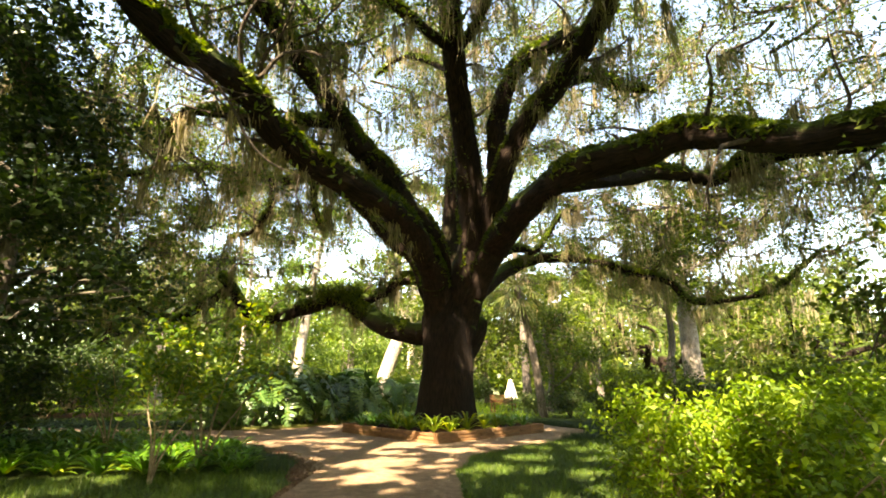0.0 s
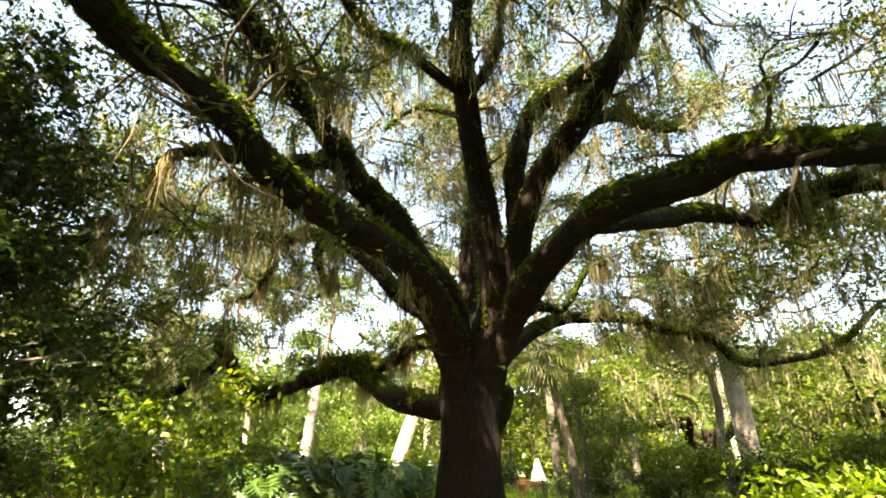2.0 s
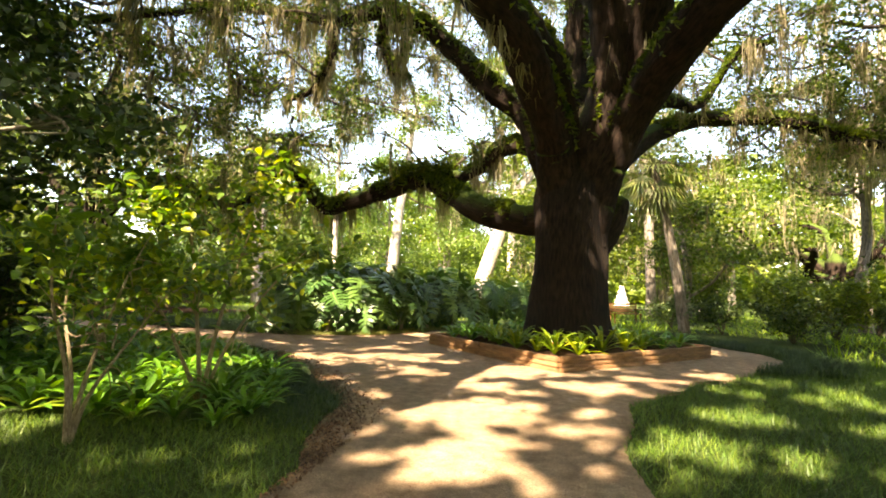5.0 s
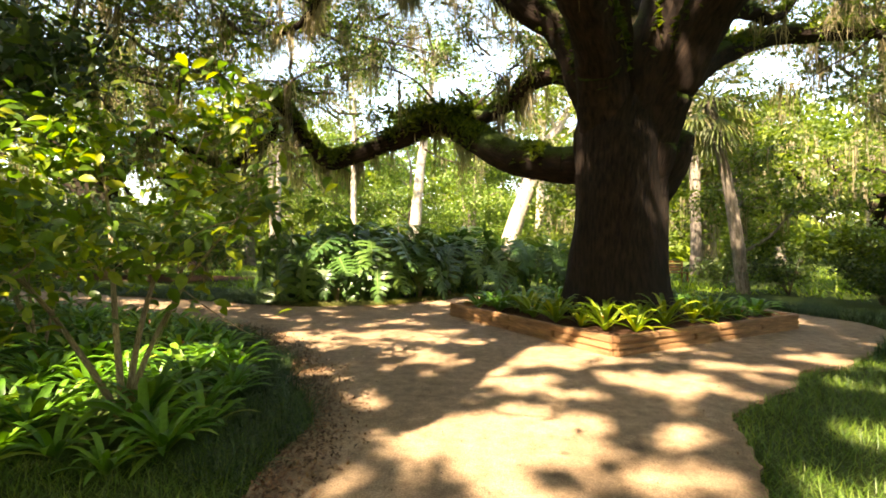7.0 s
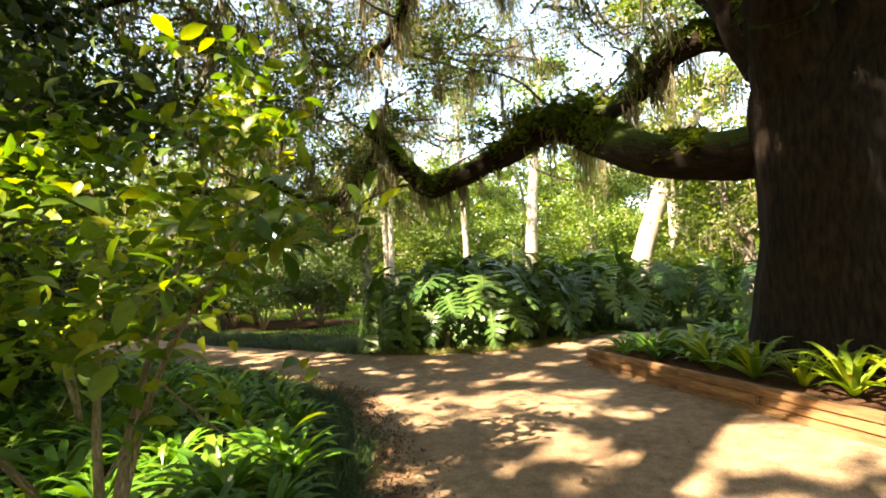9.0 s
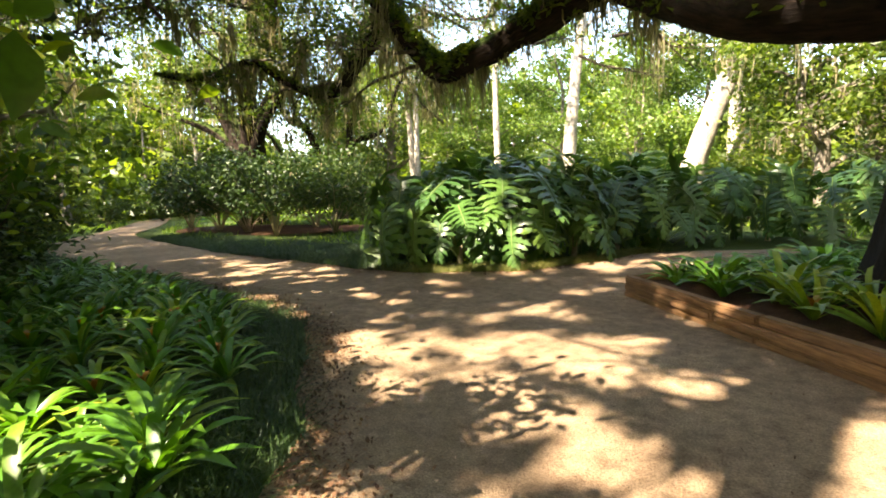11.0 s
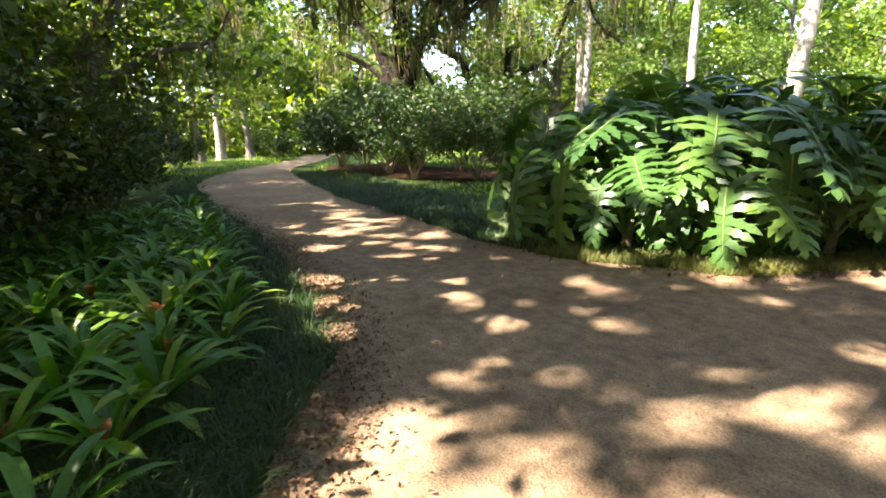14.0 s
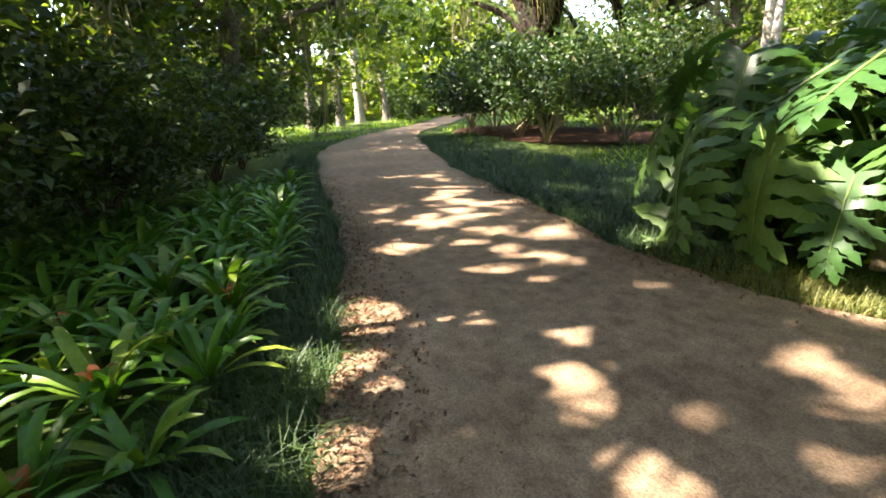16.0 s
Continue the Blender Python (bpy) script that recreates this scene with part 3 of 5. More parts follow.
trunk_geo = Geo()
trunk_path = curve_points([(0, 0, -0.25), (0, 0, 0.5), (0, 0, 1.5), (0.05, 0.0, 2.6), (0.1, 0, 3.6), (0.25, -0.05, 4.5), (0.35, 0, 5.3)], 44)
trunk_r = np.interp(trunk_path[:, 2], [-0.3, 0.2, 0.8, 1.8, 3.0, 3.6, 4.2, 4.8, 5.3], [1.3, 1.1, 0.95, 0.87, 0.9, 0.92, 0.8, 0.5, 0.08])
trunk_geo.add(*tube(trunk_path, trunk_r, 72, 0.075, 0.4))
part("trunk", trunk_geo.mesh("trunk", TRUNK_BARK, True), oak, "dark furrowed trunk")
stub = Geo()
stub_path = curve_points([(0.55, 0.2, 2.4), (1.05, 0.25, 3.1), (1.25, 0.3, 3.7), (1.3, 0.3, 3.85)], 10)
stub.add(*tube(stub_path, [0.34, 0.33, 0.31, 0.29, 0.28, 0.26, 0.24, 0.2, 0.13, 0.02], 18, 0.08, 2))
part("limb_stub", stub.mesh("limb_stub", OAK_BARK, True), oak, "sawn-off mossy stub of a limb")

twig_geo, leaf_pts, moss_tops, moss_len, fern_pts = Geo(), [], [], [], []
for k, (name, r0, r1, twigs, path) in enumerate(BOUGHS):
    n = 14 * len(path)
    p = curve_points(path, n)
    wob = np.cumsum(rng.normal(size=(n, 3)) * 0.012, axis=0)
    p = p + wob - np.linspace(0, 1, n)[:, None] * wob[-1]
    r = r0 + (r1 - r0) * np.linspace(0, 1, n) ** (0.62 if r0 > 0.5 else 0.8)
    r[-5:] *= [0.9, 0.8, 0.65, 0.45, 0.06]
    g = Geo()
    g.add(*tube(p - OAK_AT, r, 26 if r0 > 0.3 else 16, 0.1, k * 1.7))
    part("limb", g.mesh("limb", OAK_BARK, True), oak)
    # ferns along the top of the limb
    m = int(n * (85 if name == "left_low" else 52 if r0 > 0.25 else 24))
    i = rng.integers(int(n * 0.12), n, m)
    clump = np.sin(i * 0.21 + k) + 0.6 * np.sin(i * 0.083 + 2 * k) + rng.normal(size=m) * 0.5 > -0.25
    a = rng.normal(size=m) * 0.75
    side = unit(np.cross(np.gradient(p, axis=0)[i], (0, 0, 1.0)))
    fern_pts.append((p[i] + (np.array([0, 0, 1.0]) * np.cos(a)[:, None] + side * np.sin(a)[:, None]) * (r[i] * 1.06 + 0.03)[:, None])[clump])
    # twigs, their leaves and the moss that hangs on them
    for _ in range(int(twigs * 0.62)):
        i = int(n * rng.uniform(0.5 if r0 > 0.3 else 0.3, 1.0) - 1)
        d = unit(rng.normal(size=3) * (1, 1, 0.4) + (0, 0, 0.75) + 0.5 * unit(p[min(i + 3, n - 1)] - p[i - 3]))
        length = rng.uniform(1.4, 3.6)
        q = [p[i]]
        for s in range(6):
            d = unit(d + rng.normal(size=3) * 0.3 + (0, 0, -0.03))
            q.append(q[-1] + d * length / 6)
        q = curve_points(q, 12)
        q[:, 2] = np.maximum(q[:, 2], 3.6)
        twig_geo.add(*tube(q - OAK_AT, np.linspace(max(0.035, r[i] * 0.22), 0.008, 12), 6))
        for s in range(3):
            j = rng.integers(4, 12)
            e = unit(d + rng.normal(size=3) * 0.8) * rng.uniform(0.5, 1.3)
            b = curve_points([q[j], q[j] + e * 0.5 + rng.normal(size=3) * 0.08, q[j] + e], 6)
            twig_geo.add(*tube(b - OAK_AT, np.linspace(0.018, 0.005, 6), 5))
            leaf_pts.append(b[-1] + rng.normal(size=(75, 3)) * (0.36, 0.36, 0.2))
            leaf_pts.append(b[3] + rng.normal(size=(25, 3)) * (0.26, 0.26, 0.16))
            if name != "right":
                moss_tops.append(b[rng.integers(1, 6, 1)])
                moss_len.append(rng.uniform(0.4, 1.4, 1))
        leaf_pts.append(q[-1] + rng.normal(size=(70, 3)) * (0.4, 0.4, 0.22))
        if name != "right":
            moss_tops.append(q[rng.integers(3, 12, 2)])
            moss_len.append(rng.uniform(0.6, 2.0, 2))
    m = max(3, int(n * (0.26 if name in ("left_far", "left_low") else 0.3 if name.startswith("left_") and r0 < 0.41 else 0.02 if name == "right" else 0.1)))
    i = rng.integers(int(n * 0.25), n, m)
    moss_tops.append(p[i] - np.stack([np.zeros(m), np.zeros(m), r[i] * 0.8], 1))
    moss_len.append(rng.uniform(0.3, 1.3, m))
part("twig_spray", twig_geo.mesh("twig_spray", TWIG_BARK), oak, "thin grey twigs")["kind"] = "stuff"
# a thick mound of ferns where the low limb bends
fern_pts.append(np.array([-4.1, 19.1, 5.05]) + rng.normal(size=(1500, 3)) * (0.8, 0.3, 0.16))
g = Geo()
fern = np.concatenate(fern_pts)
g.add(*leaves(fern - OAK_AT, 0.2, 0.34, 0.25, 0.2))
part("fern_cover", g.mesh("fern_cover", FERN_LEAF), oak, "bright green ferns growing along the limbs")["kind"] = "stuff"
leaf = np.concatenate(leaf_pts)
leaf = leaf[shading(leaf) & (leaf[:, 2] > 3.3)]
g = Geo()
g.add(*leaves(leaf - OAK_AT, 0.1, 0.5))
part("crown", g.mesh("crown", OAK_LEAF), oak, "small dense green oak leaves")["kind"] = "stuff"
tops, lens = np.concatenate(moss_tops), np.concatenate(moss_len)
ok = shading(tops) & (tops[:, 1] > 8.2) & (tops[:, 2] - lens > np.where(tops[:, 1] > 17.6, 2.3, 3.2))
g = Geo()
g.add(*strands(tops[ok] - OAK_AT, lens[ok], 0.013, 20, 0.07, 3))
part("hanging_moss", g.mesh("hanging_moss", MOSS), oak, "grey-tan moss hanging in long strands")["kind"] = "stuff"

# the oak's upper crown: an uneven roof of leaves, high over path and lawn
roof, high_twigs, seen_pts, skirt_pts, roof_moss = [], Geo(), [], [], []
# clumps out of view, added to shade path and trunk
for _ in range(1300):
    a, d = rng.uniform(0, 2 * np.pi), 19 * np.sqrt(rng.uniform(0, 1))
    x, y = OAK_AT[0] - 2.5 + d * np.cos(a), 8.0 + 1.15 * d * np.sin(a)
    if y > 9:
        continue
    roof.append(np.array([x, y, 16.5 - 0.012 * d * d + rng.normal()]) + rng.normal(size=(48, 3)) * (0.75, 0.75, 0.35))
for _ in range(430):
    x, y = rng.uniform(-16, 17), rng.uniform(9, 29)
    if y < 16 and rng.uniform() < 0.5:
        continue
    c = np.array([x, y, 16.0 - 0.02 * (x * x + (y - 15) ** 2) + rng.normal() * 1.6])
    if c[2] < 7.5:
        continue
    if not shading(c[None])[0]:
        continue
    d = unit(rng.normal(size=3) * (1, 1, 0.35))
    q = curve_points([c - d * 1.6 + rng.normal(size=3) * 0.3, c - d * 0.6 + rng.normal(size=3) * 0.25, c + d * 0.5 + rng.normal(size=3) * 0.25, c + d * 1.5], 10)
    high_twigs.add(*tube(q - OAK_AT, np.linspace(0.06, 0.012, 10), 6))
    for s in range(6):
        e = q[rng.integers(1, 10)] + rng.normal(size=3) * (0.5, 0.5, 0.3)
        high_twigs.add(*tube(curve_points([q[rng.integers(2, 9)], e + rng.normal(size=3) * 0.2, e], 5) - OAK_AT, np.linspace(0.02, 0.005, 5), 5))
        seen_pts.append(e + rng.normal(size=(68, 3)) * (0.27, 0.27, 0.14))
    roof_moss.append(q[rng.integers(0, 10, 3)])
for _ in range(250):
    a, d = rng.uniform(-0.1, 3.6), rng.uniform(9, 19)
    c = np.array([d * math.cos(a) - 1.0, 16.0 + 0.85 * d * math.sin(a), 12.5 - 0.3 * d + rng.normal() * 1.3])
    if c[2] < 5.2 or (0.9 < a < 2.3 and rng.uniform() < 0.75):
        continue
    d = unit(rng.normal(size=3) * (1, 1, 0.3) + (0, 0, -0.15))
    q = curve_points([c - d * 1.5, c - d * 0.5 + rng.normal(size=3) * 0.25, c + d * 0.5 + rng.normal(size=3) * 0.25, c + d * 1.4], 10)
    high_twigs.add(*tube(q - OAK_AT, np.linspace(0.06, 0.012, 10), 6))
    for s in range(6):
        e = q[rng.integers(1, 10)] + rng.normal(size=3) * (0.5, 0.5, 0.3)
        high_twigs.add(*tube(curve_points([q[rng.integers(2, 9)], e + rng.normal(size=3) * 0.2, e], 5) - OAK_AT, np.linspace(0.02, 0.005, 5), 4))
        skirt_pts.append(e + rng.normal(size=(46, 3)) * (0.36, 0.36, 0.18))
    roof_moss.append(q[rng.integers(0, 10, 3)])
roof = np.concatenate(roof)
roof = roof[shading(roof)]
g = Geo()
# oversized leaves of the unseen shading clumps
g.add(*leaves(roof - OAK_AT, 0.6, 0.58))
seen_pts = np.concatenate(seen_pts)
seen_pts = seen_pts[shading(seen_pts)]
g.add(*leaves(seen_pts - OAK_AT, 0.11, 0.5))
skirt_pts = np.concatenate(skirt_pts)
g.add(*leaves(skirt_pts[shading(skirt_pts)] - OAK_AT, 0.16, 0.5))
part("upper_crown", g.mesh("upper_crown", OAK_LEAF), oak, "high oak leaves with gaps; the large unseen ones added for shade")["kind"] = "stuff"
part("high_spray", high_twigs.mesh("high_spray", TWIG_BARK), oak, "thin grey twigs of the upper crown")["kind"] = "stuff"
roof_moss = np.concatenate(roof_moss)
roof_moss = roof_moss[shading(roof_moss)]
g = Geo()
g.add(*strands(roof_moss - OAK_AT, rng.uniform(0.5, 2.2, len(roof_moss)), 0.015, 14, 0.12, 3))
part("high_moss", g.mesh("high_moss", MOSS), oak, "grey-tan moss hanging from high twigs")["kind"] = "stuff"


# ---- planter round the oak ----
planter = thing("planter", "low diamond planter of stacked weathered timbers round the oak", "planter", (0, 17.4, 0))
CORNERS = [(-0.2, 14.0), (3.35, 17.4), (0.0, 20.9), (-3.35, 17.5)]
for i in range(4):
    a, b = Vector(CORNERS[i]), Vector(CORNERS[(i + 1) % 4])
    run = (b - a).length
    turn = math.degrees(math.atan2(b.y - a.y, b.x - a.x))
    for course in range(3):
        cuts = [0.0, 0.48, 1.0] if course % 2 == 0 else [0.0, 0.36, 0.74, 1.0]
        for s, e in zip(cuts[:-1], cuts[1:]):
            mid = a.lerp(b, (s + e) / 2)
            me = bm_mesh("timber", timber_box(run * (e - s) - 0.012, 0.13, 0.094), TIMBER)
            part("timber", me, planter, "", pose(mid.x + rng.normal() * 0.006, mid.y - 17.4 + rng.normal() * 0.006, 0.045 + course * 0.097, rng.normal() * 0.6, 0, turn + rng.normal() * 0.3))
bm = bmesh.new()
bm.faces.new([bm.verts.new((x * 0.98, 17.4 + (y - 17.4) * 0.98 - 17.4, 0.2)) for x, y in CORNERS])
bmesh.ops.subdivide_edges(bm, edges=bm.edges[:], cuts=8, use_grid_fill=True)
for v in bm.verts:
    v.co.z += 0.06 * math.exp(-((v.co.x - 0.1) ** 2 + (v.co.y + 0.4) ** 2) / 3) + rng.normal() * 0.01
part("soil", bm_mesh("soil", bm, MULCH, True), planter, "dark mulched soil")


# ---- bromeliads ----
def blade_mesh(name, length, width, arch, material, seg=5):
    """One strap leaf with a channel, arching outward along +x."""
    g = Geo()
    rows = []
    for k in range(seg + 1):
        u = k / seg
        x = length * (u * 0.92)
        z = length * (arch * u * 1.2 - (0.16 + arch * 0.58) * u * u)
        w = width * 0.5 * (0.85 + 0.4 * u) * (1 - u ** 5 * 0.95)
        rows += [(x, -w, z + w * 0.4), (x, 0, z), (x, w, z + w * 0.4)]
    f = []
    for k in range(seg):
        o = 3 * k
        f += [(o, o + 1, o + 4, o + 3), (o + 1, o + 2, o + 5, o + 4)]
    g.add(np.array(rows), np.array(f))
    return g.mesh(name, material, True) if material else (g.v[0], g.f[0])


def rosette(size, count, material):
    """A whole rosette in one mesh."""
    g = Geo()
    for i in range(count):
        u = i / count
        v, f = blade_mesh("leaf", size * (0.65 + 0.4 * u) * rng.uniform(0.85, 1.1), size * 0.115, 1.6 - 1.15 * u + rng.normal() * 0.12, None)
        m = np.array(Euler((rng.normal() * 0.12, 0, i * 2.4 + rng.normal() * 0.2)).to_matrix())
        g.add(v @ m.T, f)
    return g.mesh("leaves", material, True)


BLADES = [blade_mesh("leaf", ln, w, arch, BROMELIAD_PART) for ln, w, arch in ((0.34, 0.055, 1.7), (0.44, 0.06, 1.2), (0.53, 0.062, 0.8), (0.58, 0.06, 0.45))]
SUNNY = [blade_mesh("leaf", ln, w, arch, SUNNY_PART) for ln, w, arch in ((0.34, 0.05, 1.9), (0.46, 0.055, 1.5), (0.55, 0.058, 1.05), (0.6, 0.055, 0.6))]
HEART = blade_mesh("heart_leaf", 0.16, 0.05, 1.6, HEART_LEAF)
ROSETTES = [rosette(s, c, BROMELIAD_LEAF) for s, c in ((0.5, 18), (0.56, 22), (0.44, 16), (0.6, 20), (0.5, 24))]


def near_bromeliad(x, y, z, size, label, group, blade_set):
    t = thing("bromeliad", label, "plant", (x, y, z), group, "", rng.uniform(0, 360), size)
    for i in range(18):
        me = blade_set[min(3, int(i / 18 * 4 + rng.uniform(-0.4, 0.4)) if i else 0)]
        part("leaf", me, t, "", pose(0, 0, 0.02, rng.normal() * 8, rng.normal() * 7, i * 137.5 + rng.normal() * 10))
    if rng.uniform() < 0.5:
        for i in range(4):
            part("heart_leaf", HEART, t, "orange-red heart leaf", pose(0, 0, 0.03, 0, -25, i * 90 + rng.normal() * 15))
    return t


def bromeliad(x, y, z, size, label, group):
    t = thing("bromeliad", label, "plant", (x, y, z), group, "", rng.uniform(0, 360), size)
    part("leaves", ROSETTES[rng.integers(0, 5)], t)
    return t


def spaced(points, gap):
    """Drops points that crowd an earlier one."""
    kept = []
    for p in points:
        if all((p[0] - q[0]) ** 2 + (p[1] - q[1]) ** 2 > gap * gap for q in kept):
            kept.append(p)
    return kept


path_poly = outline[::3]
bed = scatter(6000, -15, -2.5, 9.3, 16)
bed_d = edge_distance(bed, left_line)
ok = ~inside(bed, path_poly) & (bed_d > 0.62) & (bed_d < 4.6) & (bed[:, 1] > 9.6 + 0.25 * (bed[:, 0] + 3))
for x, y in spaced(bed[ok], 0.4):
    s = rng.uniform(0.85, 1.35)
    if math.hypot(x + 7.6, y - 13.4) < 2.0:
        near_bromeliad(x, y, 0.0, s, "green strap-leaved bromeliad in the shaded bed beside the path", "bromeliads in the bed", BLADES)
    else:
        bromeliad(x, y, 0.0, s, "green strap-leaved bromeliad in the dense bed", "bromeliads in the bed")
pb = scatter(2500, -3.4, 3.3, 14.1, 20.8)
diamond = np.array(CORNERS)
cen = diamond.mean(axis=0)
ok = inside(pb, cen + (diamond - cen) * 0.86) & (np.hypot(pb[:, 0] - 0.1, pb[:, 1] - 17.0) > 1.35)
for x, y in spaced(pb[ok], 0.4):
    s = rng.uniform(0.95, 1.3)
    # front side of the planter takes the blades with sunlight in their colour
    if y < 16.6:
        near_bromeliad(x, y, 0.2, s, "bromeliad in the timber planter, sunlight put into its yellow-green leaf colour", "bromeliads in the planter", SUNNY)
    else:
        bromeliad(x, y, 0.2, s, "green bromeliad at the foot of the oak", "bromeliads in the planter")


# ---- grass, borders and litter ----
def stuff(name, geo, material, label, category):
    return tagged(new(name, geo.mesh(name, material)), label, category, kind="stuff")


def grow(n, box, test, height, width, lean, seg=2):
    p = scatter(n, *box)
    p = p[test(p)]
    return blades(flat(p, -0.01), height, width, lean, seg)


g = Geo()
g.add(*grow(85000, (0.1, 8, 6.2, 18), lambda p: ~inside(p, path_poly), 0.11, 0.009, 0.9, 1))
g.add(*grow(42000, (-9, -2.2, 4.5, 11), lambda p: ~inside(p, path_poly) & ((p[:, 1] < 9.9 + 0.25 * (p[:, 0] + 3)) | (edge_distance(p, left_line) < 0.7)), 0.12, 0.009, 0.9, 1))
stuff("lawn_grass", g, GRASS_BLADE, "soft green lawn grass beside the path", "grass")
g = Geo()
g.add(*grow(200000, (-24, -2.4, 9.5, 18), lambda p: ~inside(p, path_poly) & (edge_distance(p, left_line) < 0.75 + 0.15 * np.sin(p[:, 0] * 4)), 0.24, 0.009, 1.3))
g.add(*grow(120000, (-24, -7.6, 17.5, 24), lambda p: ~inside(p, path_poly) & (edge_distance(p, far_line) < 2.5 + 0.25 * np.sin(p[:, 0] * 2)), 0.22, 0.014, 1.2))
g.add(*grow(50000, (3.4, 9, 15, 24), lambda p: ~inside(p, path_poly) & (edge_distance(p, far_line) < 1.2), 0.24, 0.011, 1.0))
stuff("border_grass", g, MONDO_BLADE, "dark green border grass edging the path", "grass")
g = Geo()
g.add(*grow(60000, (-8.4, -3.2, 17.8, 22), lambda p: ~inside(p, path_poly) & (edge_distance(p, far_line) < 0.6), 0.16, 0.007, 0.9))
stuff("dry_grass", g, DRY_BLADE, "pale dry grass tufts under the split-leaved plants", "grass")


def litter(n, box, test, size):
    p = scatter(n, *box)
    p = flat(p[test(p)], 0.02)
    p[:, 2] += rng.uniform(0, 0.012, len(p))
    v, f = leaves(p, size, 0.45, 0.0, 6.0)
    return v, f


g = Geo()
def edge_litter(n, line, x0, x1, y0, y1, spread, size):
    """Leaves that lie along a stretch of the path's edge, thinning out inward."""
    tang = unit(np.gradient(line, axis=0))
    i = rng.integers(0, len(line), n)
    u = rng.normal(size=n) * spread
    p = line[i] + np.stack([-tang[i][:, 1], tang[i][:, 0]], 1) * u[:, None] + tang[i] * rng.uniform(-0.15, 0.15, n)[:, None]
    p = p[inside(p, path_poly) & (p[:, 0] > x0) & (p[:, 0] < x1) & (p[:, 1] > y0) & (p[:, 1] < y1)]
    p = flat(p, 0.018)
    p[:, 2] += rng.uniform(0, 0.014, len(p))
    return leaves(p, size, 0.5, 0.0, 6.0)


g.add(*edge_litter(24000, left_line, -16, -2.3, 7, 17, 0.25, 0.042))
g.add(*edge_litter(9000, far_line, -14, -3, 16, 23, 0.16, 0.038))
g.add(*litter(9000, (-14, 2, 6, 19), lambda p: inside(p, path_poly), 0.022))
stuff("leaf_litter", g, LITTER, "brown fallen leaves along the path's edge", "leaf litter")


# ---- split-leaved philodendrons ----
def split_leaf(length, droop, lobes=8):
    """A deeply lobed leaf: midrib strip and drooping, forked lobes on both sides."""
    g = Geo()
    rib = []
    for k in range(lobes + 1):
        u = k / lobes
        rib.append((length * u, 0.0, -droop * length * u * u))
    rib = np.array(rib)
    for side in (-1, 1):
        spine = []
        for k in range(lobes):
            u = (k + 0.5) / lobes
            reach = length * float(np.interp(u, [0, 0.25, 0.6, 1], [0.5, 0.56, 0.42, 0.2])) * rng.uniform(0.88, 1.1)
            sweep = math.radians(-52 + 104 * u + rng.normal() * 8)
            a, b = rib[k], rib[k + 1]
            mid = (a + b) / 2
            wide = length / lobes
            rows, c = [], mid
            for step, w in enumerate((1.0, 1.0, 0.74, 0.98, 0.6, 0.84, 0.5, 0.05)):
                s = step / 7
                bend = sweep + 0.5 * s
                dx, dy = math.sin(bend), math.cos(bend) * side
                c = mid if step == 0 else c + np.array([dx, dy, 0.12 - 0.62 * s + 0.1 * math.sin(5 * s + k)]) * reach / 7
                h = np.array([-dy * side, dx * side, 0.12 * math.sin(k * 2.1 + s * 4)]) * wide * 0.5 * w
                rows += [c - h, c + h]
            spine.append((mid, (rows[2] + rows[3] + rows[4] + rows[5]) / 4))
            if np.dot(b - a, rows[1] - rows[0]) < 0:
                a, b = b, a
            rows[0], rows[1] = a, b
            g.add(np.array(rows), np.array([(2 * i, 2 * i + 1, 2 * i + 3, 2 * i + 2) for i in range(7)]))
            # side teeth of the lobe
            for e in (6, 10):
                for q in (0, 1):
                    p0, p1 = rows[e + q], rows[e + q - 2]
                    out = unit(rows[e + q] - rows[e + 1 - q]) * 0.6 + unit(rows[e + 2] - rows[e])
                    tip = p0 + out * wide * 0.42 - np.array([0, 0, 0.02 * length])
                    g.add(np.array([p1, p0, tip, (p1 + tip) / 2 + (p0 - p1) * 0.1]), np.array([[0, 1, 2, 3]]))
        for (m0, c0), (m1, c1) in zip(spine[:-1], spine[1:]):
            low = np.array([0, 0, -0.004])
            g.add(np.array([m0 + low, c0 + low, c1 + low, m1 + low]), np.array([[0, 1, 2, 3]]))
    return g.mesh("leaf", PHILO_LEAF, False)


def rib_mesh(length, droop):
    g = Geo()
    p = np.array([(length * u, 0, 0.006 - droop * length * u * u) for u in np.linspace(0, 0.97, 7)])
    g.add(*tube(p, np.linspace(0.012, 0.003, 7), 5))
    return g.mesh("midrib", RIB, True)


SPLIT = [(split_leaf(ln, dr), rib_mesh(ln, dr)) for ln, dr in ((1.0, 0.25), (0.88, 0.15), (1.1, 0.32), (0.75, 0.2))]


